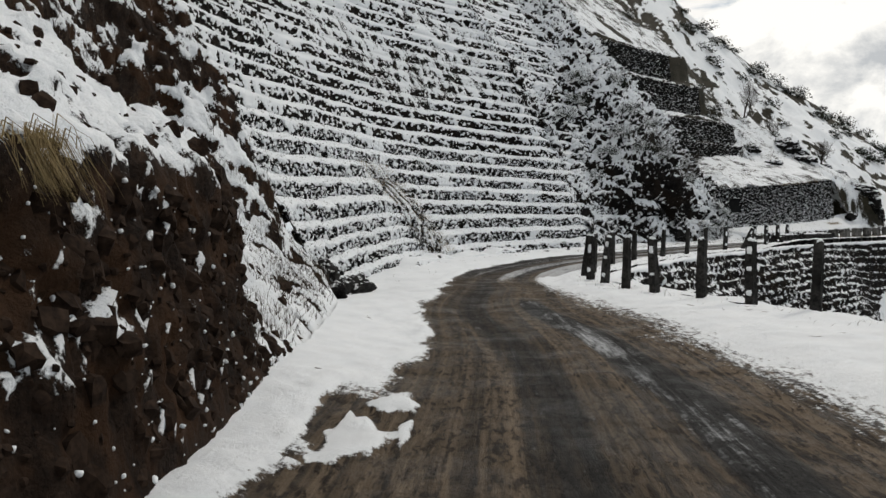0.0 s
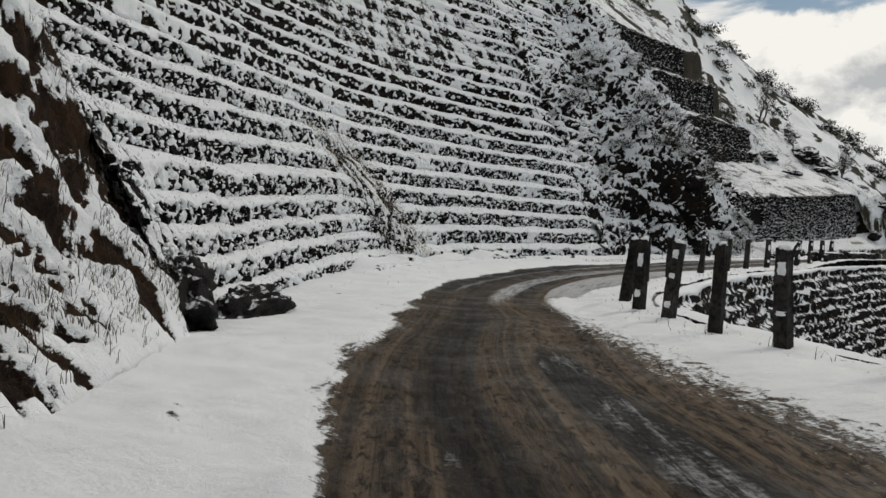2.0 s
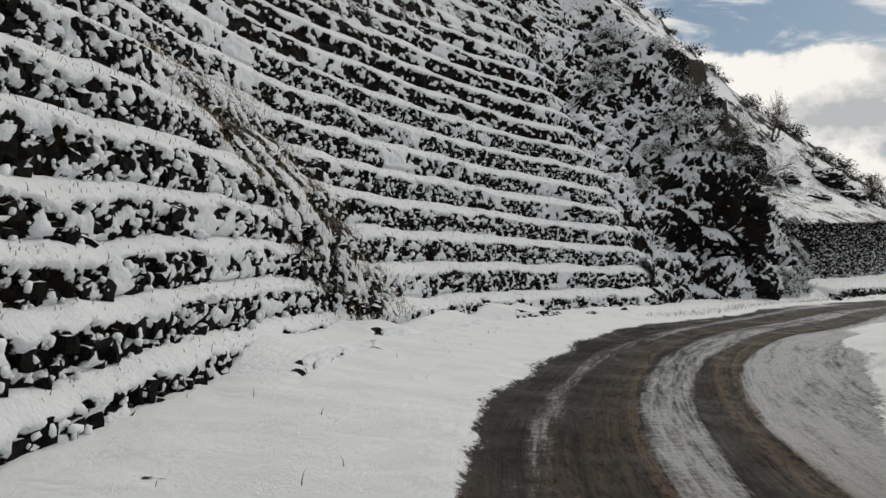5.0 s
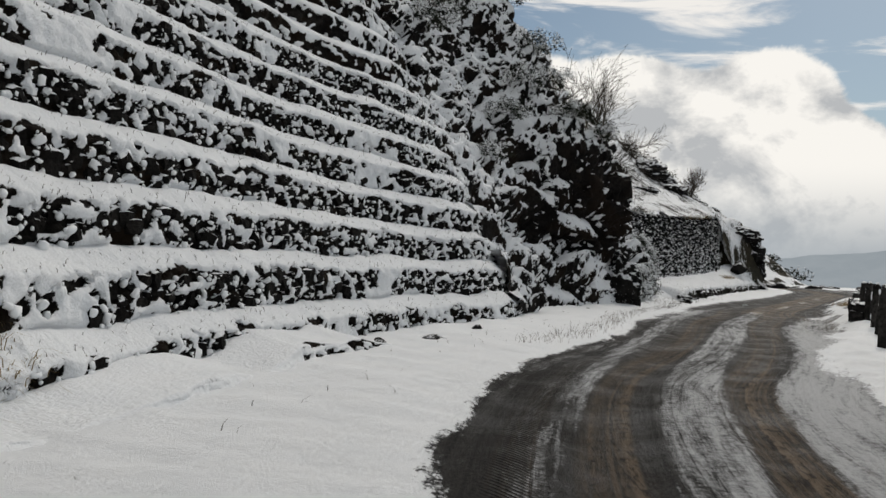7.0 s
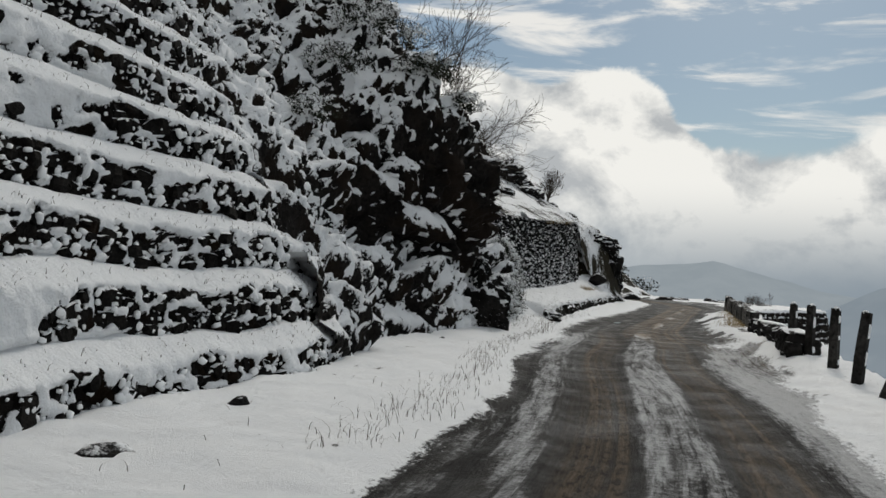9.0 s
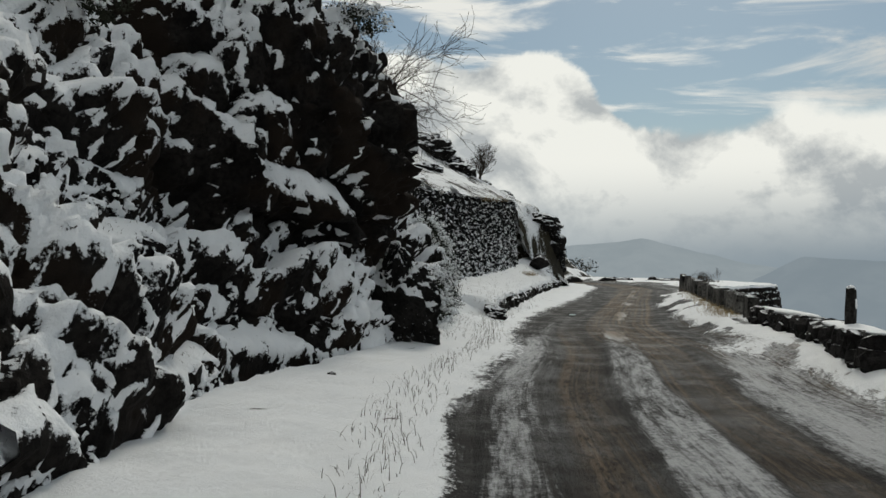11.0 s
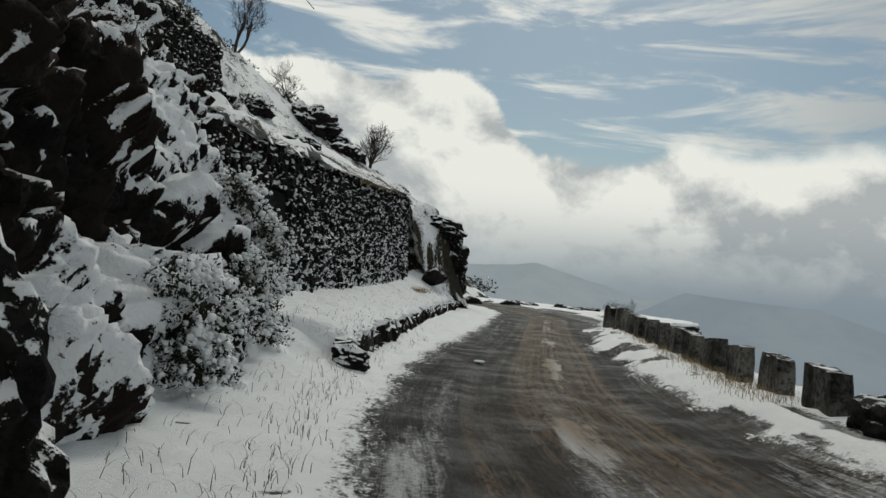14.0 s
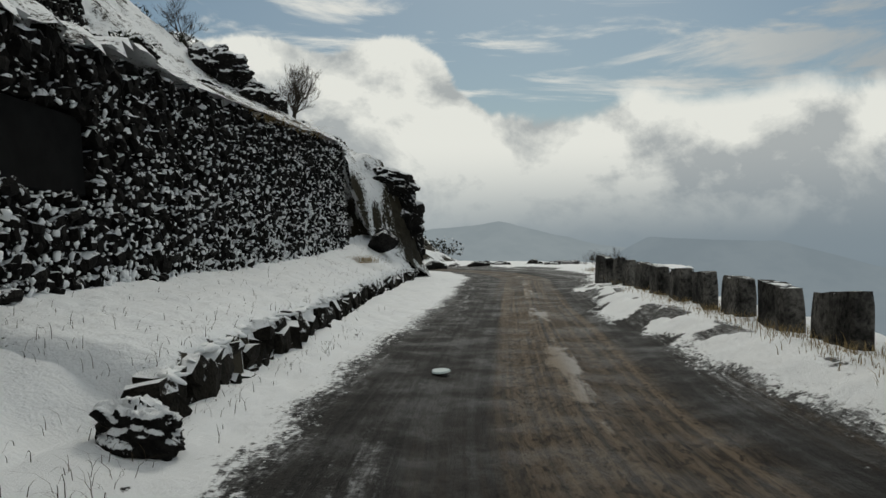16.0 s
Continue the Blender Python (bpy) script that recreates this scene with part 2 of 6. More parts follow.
M_FAR = hazy_glow("far mountain in painted haze", (0.30, 0.355, 0.41), (0.325, 0.38, 0.435), 1.0)
M_NEARFAR = hazy_glow("near flank in painted haze", (0.245, 0.30, 0.36), (0.27, 0.325, 0.385), 1.0)

# ---- noise and mesh tools ----


def lattice(ix, iy, iz, seed):
    h = (ix.astype(np.int64) * 374761393 + iy.astype(np.int64) * 668265263 + iz.astype(np.int64) * 2147483647 + seed * 974634777) & 0xFFFFFFFF
    h = ((h ^ (h >> 13)) * 1274126177) & 0xFFFFFFFF
    h = ((h ^ (h >> 16)) * 2246822519) & 0xFFFFFFFF
    return ((h ^ (h >> 15)) & 0xFFFFFF) / float(0xFFFFFF)


def value_noise(x, y, z, seed=0):
    x, y, z = np.broadcast_arrays(np.asarray(x, float), np.asarray(y, float), np.asarray(z, float))
    fx, fy, fz = np.floor(x), np.floor(y), np.floor(z)
    u, v, q = x - fx, y - fy, z - fz
    u, v, q = (a * a * (3 - 2 * a) for a in (u, v, q))
    r = 0
    for i in (0, 1):
        for j in (0, 1):
            for k in (0, 1):
                r = r + lattice(fx + i, fy + j, fz + k, seed) * (u if i else 1 - u) * (v if j else 1 - v) * (q if k else 1 - q)
    return r


def fbm(x, y, z=0.0, octaves=4, seed=0, gain=0.5):
    """About 0 in the mean, within -0.5 and 0.5."""
    total, amp, norm, f = 0, 1.0, 0.0, 1.0
    x, y, z = np.broadcast_arrays(np.asarray(x, float), np.asarray(y, float), np.asarray(z, float))
    for o in range(octaves):
        c, s = math.cos(0.7 + 1.1 * o), math.sin(0.7 + 1.1 * o)
        a, b = x * c - y * s, x * s + y * c
        b, q = b * 0.8 - z * 0.6, b * 0.6 + z * 0.8
        total = total + amp * (value_noise(a * f + 17.3 * o, b * f + 5.1 * o, q * f + 9.7 * o, seed + o) - 0.5)
        norm += amp
        amp *= gain
        f *= 2.03
    return total / norm * 1.5


def cells(x, y, z, seed=0):
    """Distance to the nearest of scattered points, one to a unit cell, and the cell's own random value."""
    x, y, z = np.broadcast_arrays(np.asarray(x, float), np.asarray(y, float), np.asarray(z, float))
    fx, fy, fz = np.floor(x), np.floor(y), np.floor(z)
    best, tone = np.full(x.shape, 9.0), np.zeros(x.shape)
    for i in (-1, 0, 1):
        for j in (-1, 0, 1):
            for k in (-1, 0, 1):
                cx, cy, cz = fx + i, fy + j, fz + k
                d = (cx + lattice(cx, cy, cz, seed) - x) ** 2 + (cy + lattice(cx, cy, cz, seed + 1) - y) ** 2 + (cz + lattice(cx, cy, cz, seed + 2) - z) ** 2
                t = lattice(cx, cy, cz, seed + 3)
                near = d < best
                best, tone = np.where(near, d, best), np.where(near, t, tone)
    return np.sqrt(best), tone


def smooth(x, lo, hi):
    t = np.clip((np.asarray(x, float) - lo) / (hi - lo), 0, 1)
    return t * t * (3 - 2 * t)


def spline(keys, t):
    """A smooth curve through the rows of keys, at the parameters t (0 to the number of rows - 1)."""
    k = np.asarray(keys, float)
    k = np.vstack([2 * k[0] - k[1], k, 2 * k[-1] - k[-2]])
    t = np.clip(np.asarray(t, float), 0, len(k) - 3 - 1e-9)
    i = np.floor(t).astype(int)
    f = (t - i)[:, None]
    a, b, c, d = k[i], k[i + 1], k[i + 2], k[i + 3]
    return 0.5 * (2 * b + (c - a) * f + (2 * a - 5 * b + 4 * c - d) * f ** 2 + (3 * b - a - 3 * c + d) * f ** 3)


def even(keys, step, t0=0.0, t1=None):
    """Parameters along a spline whose first two columns are x and y, about step metres apart."""
    t1 = len(keys) - 1 if t1 is None else t1
    t = np.linspace(t0, t1, 4000)
    p = spline(keys, t)[:, :2]
    s = np.concatenate([[0], np.cumsum(np.linalg.norm(np.diff(p, axis=0), axis=1))])
    n = max(4, int(s[-1] / step))
    return np.interp(np.linspace(0, s[-1], n), s, t)


def length_along(p):
    return np.concatenate([[0], np.cumsum(np.linalg.norm(np.diff(p[:, :2], axis=0), axis=1))])


def hillward(p, blur=0):
    """Unit normals in plan to the left of a curve."""
    d = np.gradient(p[:, :2], axis=0)
    for _ in range(blur):
        d[1:-1] = (d[:-2] + d[1:-1] * 2 + d[2:]) / 4
    d /= np.linalg.norm(d, axis=1)[:, None]
    return np.stack([-d[:, 1], d[:, 0]], 1)


def grid_normals(P):
    n = np.cross(np.gradient(P, axis=0), np.gradient(P, axis=1))
    return n / np.maximum(np.linalg.norm(n, axis=2), 1e-9)[..., None]


def mesh_of(name, verts, faces, mat, shade=True, layers=None, uv=None):
    """A mesh from numpy arrays: faces of one size, float layers on the points, uv on the points."""
    me = bpy.data.meshes.new(name)
    faces = np.asarray(faces, np.int32)
    verts = np.asarray(verts, np.float32)
    n, k = faces.shape
    me.vertices.add(len(verts))
    me.vertices.foreach_set("co", verts.ravel())
    me.loops.add(n * k)
    me.loops.foreach_set("vertex_index", faces.ravel())
    me.polygons.add(n)
    me.polygons.foreach_set("loop_start", np.arange(0, n * k, k, dtype=np.int32))
    me.polygons.foreach_set("use_smooth", np.full(n, shade))
    for key, values in (layers or {}).items():
        me.attributes.new(key, "FLOAT", "POINT").data.foreach_set("value", np.asarray(values, np.float32).ravel())
    if uv is not None:
        me.uv_layers.new(name="road").data.foreach_set("uv", np.asarray(uv, np.float32)[faces.ravel()].ravel())
    me.materials.append(mat)
    me.update(calc_edges=True)
    me.validate()
    return me


def sheet(name, P, mat, layers=None, uv=None, parent=None, flip=False):
    nu, nv = P.shape[:2]
    i = np.arange(nu * nv).reshape(nu, nv)
    q = np.stack([i[:-1, :-1], i[1:, :-1], i[1:, 1:], i[:-1, 1:]], -1).reshape(-1, 4)
    if flip:
        q = q[:, ::-1]
    ob = new(name, mesh_of(name, P.reshape(-1, 3), q, mat, True, {k: v.ravel() for k, v in (layers or {}).items()}, None if uv is None else uv.reshape(-1, 2)))
    ob.parent = parent
    return ob


def part(name, bm, mat, parent, label=""):
    me = bpy.data.meshes.new(name)
    bm.to_mesh(me)
    bm.free()
    me.materials.append(mat)
    ob = new(name, me)
    ob.parent = parent
    return tagged(ob, label)


# ---- plan of the road: hill foot, edges of the cleared strip, outer edge, height ----
PLAN = np.array([
    (-2.0, -15, -0.9, -15, 3.3, -15, 5.9, -15, 0.0),
    (-1.85, 0, -0.9, 0, 3.2, 0, 6.2, 0, 0.0),
    (-1.7, 5, -0.65, 5, 3.2, 5, 6.2, 5, -0.02),
    (-1.6, 10, -0.35, 10, 3.1, 10.5, 6.0, 10.5, -0.04),
    (-1.9, 15, -0.45, 15.2, 2.75, 15.5, 4.9, 15.2, -0.06),
    (-2.6, 19.3, -0.15, 18.8, 2.55, 19, 4.1, 18.9, -0.07),
    (-2.35, 22.7, 0.25, 23.3, 2.6, 21.3, 4.1, 21.2, -0.08),
    (-1.55, 27, 0.75, 26.5, 3.2, 23.8, 4.6, 23.4, -0.08),
    (-0.75, 31, 2.0, 30.3, 4.5, 26.6, 5.7, 26.0, -0.08),
    (0.75, 34.4, 3.6, 34.1, 6.2, 30.0, 7.5, 29.4, -0.06),
    (3.0, 38, 5.7, 37.7, 8.1, 33.8, 9.7, 33.2, -0.05),
    (5.2, 40.8, 8.2, 40.6, 10.4, 37.3, 12.3, 36.9, -0.05),
    (7.5, 43, 10.5, 43.6, 13.2, 40.8, 15.1, 40.2, -0.03),
    (9.9, 46.7, 13.1, 47.2, 16.2, 44.0, 18.0, 43.9, 0.0),
    (13.6, 50.3, 16.5, 51.0, 18.95, 47.75, 21.0, 46.9, 0.0),
    (17.2, 54.4, 19.2, 54.7, 22.4, 51.75, 24.5, 50.9, -0.03),
    (21.2, 58.2, 22.1, 58.0, 25.8, 55.5, 28.3, 54.7, -0.07),
    (25.8, 62.8, 26.9, 62.8, 29.7, 59.5, 32.3, 58.6, -0.05),
    (31.5, 69, 33.0, 68.5, 34.6, 64.7, 37.2, 63.4, 0.0),
    (38.0, 75.8, 39.5, 74.9, 41.9, 71.0, 44.4, 69.7, 0.1),
    (42.0, 81.0, 44.3, 79.8, 48.0, 75.6, 50, 75, 0.2),
    (44.5, 87, 47.5, 86.0, 53.0, 82, 63, 80, 0.3),
    (44.0, 94, 48.0, 95.0, 55.0, 93, 70, 94, 0.35),
    (40.0, 104, 44.0, 106, 52.0, 108, 68, 114, 0.35),
])
T = even(PLAN[:, 2:4], 0.11)
K = spline(PLAN, T)
FOOT, LEFT, RIGHT, OUTER, LEVEL = K[:, 0:2], K[:, 2:4], K[:, 4:6], K[:, 6:8], K[:, 8]
ALONG = length_along(LEFT)
ALONG -= np.interp(1.0, T, ALONG)


def road_z(x, y):
    """Height of the road near a place in plan."""
    i = np.argmin((LEFT[:, 0] - x) ** 2 + (LEFT[:, 1] - y) ** 2)
    return LEVEL[i]


def build_road():
    a, b, c = np.linspace(0, 1, 15)[:-1], np.linspace(0, 1, 71)[:-1], np.linspace(0, 1, 19)
    width = np.linalg.norm(RIGHT - LEFT, axis=1)
    lv, rv = np.linalg.norm(FOOT - LEFT, axis=1), np.linalg.norm(OUTER - RIGHT, axis=1)
    rows, w_rows = [], []
    for A, B, t, lo, hi in ((FOOT, LEFT, a, -lv, 0 * lv), (LEFT, RIGHT, b, 0 * lv, width), (RIGHT, OUTER, c, width, width + rv)):
        rows.append(A[:, None, :] * (1 - t)[None, :, None] + B[:, None, :] * t[None, :, None])
        w_rows.append(lo[:, None] * (1 - t) + hi[:, None] * t)
    XY, W = np.concatenate(rows, 1), np.concatenate(w_rows, 1)
    S = np.repeat(ALONG[:, None], XY.shape[1], 1)
    x, y = XY[..., 0], XY[..., 1]
    WID = width[:, None]
    q = W / WID
    ragged = fbm(S * 0.9, W * 1.6, 0, 5, 11)
    later = smooth(S, 20, 27)
    end = smooth(S, 47, 54)
    left = smooth(-W + (0.50 - 0.10 * later) * ragged + 0.05 - 0.30 * end, -0.25 - 1.0 * end, 0.25)
    right = smooth(W - WID - 0.10 * end + (0.85 + 0.3 * end) * fbm(S * 0.30, W * 1.3, 3, 5, 12), -0.40 - 0.3 * end - 0.35 * (1 - later), 0.30 + 0.5 * end + 0.55 * (1 - later))
    debris = smooth(fbm(S * 0.55, W * 1.8, 8, 5, 23), 0.06, 0.17) * end * smooth(W - WID, -0.5, -0.1) * (1 - smooth(W - WID, 0.9, 1.4))
    right = right * (1 - 0.9 * debris)
    snow = np.maximum(left, right)
    # bare ground beside the road at the start, with snow islands
    bare = smooth(S, 3.2, 4.2) * (1 - smooth(S, 6.6, 8.2)) + (1 - smooth(S, 3.3, 3.6)) * 0.7
    bare = bare * smooth(W + 0.25 * ragged, -0.50, -0.36)
    islands = smooth(fbm(S * 1.1, W * 2.2, 5, 5, 13, 0.6), -0.08, 0.10)
    snow = np.where(W < 0.35, np.maximum(snow * (1 - bare), bare * islands), snow)
    # wheel tracks stay dark; thin snow lies between and beside them
    keys = [0, 7, 14, 22, 36, 52, 61, 70, 90]

    def lane(centre, half, edge=0.10):
        c, h = np.interp(S, keys, centre), np.interp(S, keys, half)
        return 1 - smooth(np.abs(V - c) - h, -edge, edge)

    drift = fbm(S * 0.07, W * 1.7, 1, 5, 14)
    # cross patches the film, and so paints the shadows running across the ridge
    cross = fbm(S * 0.5, W * 0.5, 6, 4, 22)
    mean = LEFT.copy()
    for _ in range(40):
        e = np.concatenate([np.repeat(mean[:1], 8, 0), mean, np.repeat(mean[-1:], 8, 0)])
        mean = (mean * 2 + e[16:] + e[:-16]) / 4
    shift = ((LEFT - mean) * (RIGHT - LEFT)).sum(1) / width
    shift = (shift * smooth(ALONG, 20, 26) * (1 - smooth(ALONG, 75, 85)))[:, None]
    V = W + shift + 0.07 * fbm(S * 0.08, 0, 0, 2, 15) + 0.07 * fbm(S * 0.5, W * 4, 0, 4, 16)
    track_1 = lane([1.45, 1.45, 1.0, 1.0, 1.27, 1.37, 1.6, 1.9, 1.9], [0.36, 0.36, 0.40, 0.34, 0.34, 0.36, 0.50, 0.6, 0.6])
    track_2 = lane([3.15, 3.15, 2.85, 2.2, 2.72, 2.8, 3.2, 3.45, 3.4], [0.25, 0.25, 0.36, 0.35, 0.24, 0.36, 0.40, 0.4, 0.4])
    ridge = lane([2.1, 2.1, 1.6, 1.6, 2.05, 2.05, 2.5, 2.8, 2.8], [0.25, 0.25, 0.22, 0.28, 0.40, 0.38, 0.32, 0.26, 0.3], 0.14)
    pale = lane([0.5, 0.5, 0.3, 0.3, 0.78, 0.5, 0.85, 0.9, 0.9], [0.10, 0.10, 0.15, 0.16, 0.15, 0.22, 0.18, 0.2, 0.2], 0.12)
    thread = lane([2.2, 2.2, 2.2, 2.2, 2.2, 2.2, 2.18, 2.45, 2.4], [0.02] * 9, 0.05) * smooth(S, 53, 58) * (1 - smooth(S, 76, 80))
    icy = lane([2.62, 2.62, 2.15, 1.9, 2, 2, 2, 2, 2], [0.27, 0.27, 0.27, 0.2, 0.2, 0.2, 0.2, 0.2, 0.2], 0.14) * (1 - smooth(S, 15, 18))
    track = np.maximum(track_1, track_2)
    far_end = smooth(S, 55, 62)
    film = later * (0.18 - 0.16 * far_end + 0.55 * drift + 0.30 * cross - 0.50 * track + (0.58 - 0.20 * smooth(S, 46, 56)) * ridge * (1 - far_end + far_end * 2.3 * smooth(fbm(S * 0.5, W * 2.0, 9, 5, 25, 0.6), -0.08, 0.20)) + 0.50 * (1 - 0.75 * far_end) * pale)
    film += later * (0.75 - 0.30 * far_end) * smooth(W, np.interp(S, keys, [3, 3, 3, 2.5, 2.95, 3.15, 3.6, 3.85, 3.8]), np.interp(S, keys, [3.5, 3.5, 3.5, 2.8, 3.3, 3.6, 4.5, 4.6, 4.6]))
    film += far_end * 0.55 * thread * smooth(fbm(S * 0.6, 0, 2, 3, 26), -0.15, 0.1) + 0.25 * smooth(S, 45, 52) * np.exp(-((W - 0.15) / 0.4) ** 2)
    film += far_end * 0.5 * np.exp(-((S - 69.5) / 1.6) ** 2 - ((W - 2.75) / 0.16) ** 2)
    film += (1 - later) * (-0.05 + 0.5 * drift + 0.28 * track_1 + 0.52 * icy * (0.75 + 1.6 * cross) + 0.55 * pale * (1 - smooth(S, 8, 10)) + 0.40 * lane([1.6] * 9, [0.16] * 9) * smooth(S, 16, 21))
    band = fbm(S * 0.03, W * 1.3, 4, 4, 17)
    mud = 0.52 + (0.35 + 0.65 * later) * band + 0.42 * (1 - later) - 0.15 * smooth(S, 24, 32) + 0.25 * later * track
    mud = mud - (1 - later) * (0.50 * lane([1.45, 1.45, 1.0, 1.0, 1.2, 1.3, 1.6, 1.9, 1.9], [0.3] * 9, 0.15) + 0.8 * icy)
    mud = mud + far_end * (0.55 * lane([2.8, 2.8, 2.8, 2.8, 2.8, 2.8, 2.7, 2.8, 2.7], [0.75] * 9, 0.3) - 0.35 * (1 - smooth(W, 0.9, 1.4)) - 0.3 * smooth(W, 3.6, 4.0))
    wander = V - np.interp(S, keys, [0, 0, -0.45, -0.45, 0, 0, 0, 0, 0])
    rut = sum(np.exp(-((wander - c) / h) ** 2) * k for c, h, k in ((1.36, 0.05, 1.0), (1.56, 0.06, 1.0), (0.98, 0.05, 0.7), (2.42, 0.05, 0.8), (3.0, 0.08, 0.8), (1.20, 0.03, 0.6)))
    rut = np.clip(rut, 0, 0.9) * (1 - smooth(S, 22, 26))
    tread = np.exp(-((V - 0.45) / 0.14) ** 2) * smooth(S, 31, 33) * (1 - smooth(S, 38, 41))
    z = LEVEL[:, None] + 0.0 * W
    lift = smooth(-W, 0.0, 1.0)
    bank = np.clip(-W / np.maximum(lv[:, None], 0.1), 0, 1)
    z = z + snow * 0.06 + lift * 0.05 + 0.10 * bank ** 1.6 + smooth(W - WID, 0.0, 0.8) * 0.07 + 0.24 * end * smooth(W - WID, 0.0, 1.2) * (1 - smooth(S, 82, 90))
    z = z + 0.07 * fbm(x * 2.6, y * 2.6, 0, 4, 27) * smooth(snow, 0.5, 1.0)
    z = z + (0.08 * fbm(x * 0.8, y * 0.8, 0, 5, 18) + 0.035 * fbm(x * 6, y * 6, 0, 3, 19)) * np.clip(snow, 0.15, 1)
    z = z - 0.025 * track * (1 - snow) + 0.02 * fbm(S * 0.4, W * 6, 0, 4, 20) * (1 - snow)
    # a hollow in the verge where the terraces begin
    z = z - 0.30 * bank * np.exp(-((T - 5.3) / 1.1) ** 2)[:, None]
    # footprints in the verge
    hole, tone = cells(x * 2.6, y * 2.6, 0, 21)
    z = z - 0.045 * smooth(hole, 0.24, 0.10) * (tone > 0.45) * smooth(snow, 0.8, 1.0) * smooth(-W, 0.1, 0.5)
    fleck, shade = cells(x * 5, y * 5, 0, 24)
    snow = snow * (1 - 0.75 * smooth(fleck, 0.26, 0.12) * (shade > 0.62 + 0.28 * later) * smooth(np.abs(W - WID / 2) - WID / 2, 0.05, 0.3))
    P = np.stack([x, y, z], -1)
    ob = sheet("road", P, M_ROAD, {"snow": snow, "film": film, "mud": mud, "tread": tread, "rut": rut}, np.stack([S, W], -1), flip=True)
    return tagged(ob, "muddy wet mountain road with tyre tracks and snowy verges", "road", kind="structure")


build_road()

# ---- the terraced hillside ----
COURSE = 0.61
MOUND = 15.2


def terrace_frame(t0, t1, step, lift):
    t = even(PLAN[:, 0:2], step, t0, t1)
    p = spline(PLAN, t)
    return p[:, 0:2], hillward(p[:, 0:2], 60), p[:, 8] + lift - 0.30 * (1 - smooth(t, 5.4, 7.4)), length_along(p[:, 0:2])


def course_profile(f):
    """Run and rise within a course: a rough riser, then a tread banked with snow."""
    rise = np.interp(f, [0, 0.12, 0.58, 0.68, 1.0], [0, 0.10, 0.66, 0.74, 1.0])
    run = np.interp(f, [0, 0.12, 0.58, 0.68, 1.0], [0, 0.02, 0.14, 0.36, 1.0])
    return run, rise


def terrace_surface(foot, normal, base, s, v, broken, slope_run, down=1.0):
    """Points of a terraced slope: v counts courses from the foot."""
    S, V = np.meshgrid(s, v, indexing="ij")
    wobble = 0.30 * fbm(S * 0.16, V * 0.12, 1, 3, 31) + 0.16 * fbm(S * 0.9, V * 0.7, 2, 3, 32)
    middle = MOUND - 0.35 * np.minimum(V, 6)
    near = 1 - smooth(S, middle - 1.5, middle + 1.5)
    keep = 1 - broken(S, V)
    parts = []
    for W, runs, rises in ((V + np.minimum(V / 3, 1), ([0, 4, 60], [0, 0.85, 0.85 + 56 * slope_run * 1.18]), ([0, 4, 60], [0, 1.8, 1.8 + 56 * COURSE])), (V, ([0, 60], [0, 60 * slope_run]), ([0, 60], [0, 60 * COURSE]))):
        c, f = np.floor(W), W - np.floor(W)
        run, rise = course_profile(f)
        parts.append((f, np.interp(c + f + (run - f) * keep, *runs), np.interp(c + f + (rise - f) * keep, *rises)))
    f = np.where(near > 0.5, parts[0][0], parts[1][0])
    d = near * parts[0][1] + (1 - near) * parts[1][1]
    d = d + 0.5 * fbm(S * 0.10, V * 0.10, 3, 3, 33) * np.minimum(1, V / 3)
    h = near * parts[0][2] + (1 - near) * parts[1][2]
    h = h + wobble * COURSE * np.minimum(1, V)
    return S, V, f, d, h, keep


def rubble(x, y, seed):
    """Rough courses of stones in a plane: distance from the stone's middle, its own random value, height over its middle."""
    x, y = np.broadcast_arrays(np.asarray(x, float), np.asarray(y, float))
    fx, fy = np.floor(x), np.floor(y)
    best, tone, rise = np.full(x.shape, 9.0), np.zeros(x.shape), np.zeros(x.shape)
    for i in (-1, 0, 1):
        for j in (-1, 0, 1):
            cx, cy = fx + i, fy + j
            px, py = cx + lattice(cx, cy, cx * 0, seed), cy + lattice(cx, cy, cx * 0, seed + 1)
            d = (px - x) ** 2 + (py - y) ** 2
            near = d < best
            best, rise = np.where(near, d, best), np.where(near, y - py, rise)
            tone = np.where(near, lattice(cx, cy, cx * 0, seed + 3), tone)
    return np.sqrt(best), tone, rise


def riser_snow(S, H, f, keep, more=0.0):
    """How snow lies: full on the treads, a cap on each rough stone of the risers, and plastered patches."""
    warp = 0.06 * fbm(S * 3.0, H * 3.0, 3, 3, 40)
    far, tone, rise = rubble((S + warp) * 5.2, (H + warp) * 4.6, 41)
    cap = smooth(rise + 0.50 * fbm(S * 11, H * 8, 0, 3, 42) + 0.55 * (tone - 0.5), 0.16 - more, 0.30 - more)
    joint = smooth(far + 0.25 * fbm(S * 9, H * 6, 2, 3, 46), 0.58 - more, 0.70 - more)
    plaster = smooth(fbm(S * 0.9, H * 1.5, 0, 3, 43) + 0.55 * fbm(S * 4.5, H * 2.6, 5, 4, 44), 0.13 - more, 0.24 - more)
    cover = np.maximum(np.maximum(cap, 0.8 * joint), plaster)
    hem = f + 0.34 * fbm(S * 3.4, H * 1.6, 5, 4, 45, 0.6) + 0.05 * fbm(S * 16, H * 5, 5, 2, 47)
    on_riser = smooth(f, 0.0, 0.06) * (1 - smooth(hem, 0.54, 0.60))
    soft = smooth(fbm(S * 5.0, H * 2.2, 7, 3, 48) + more, -0.12, 0.12)
    return np.clip(1 - on_riser * (1 - cover) * (0.25 + 0.75 * keep) - (1 - keep) * 0.65 * (1 - soft), 0, 1)


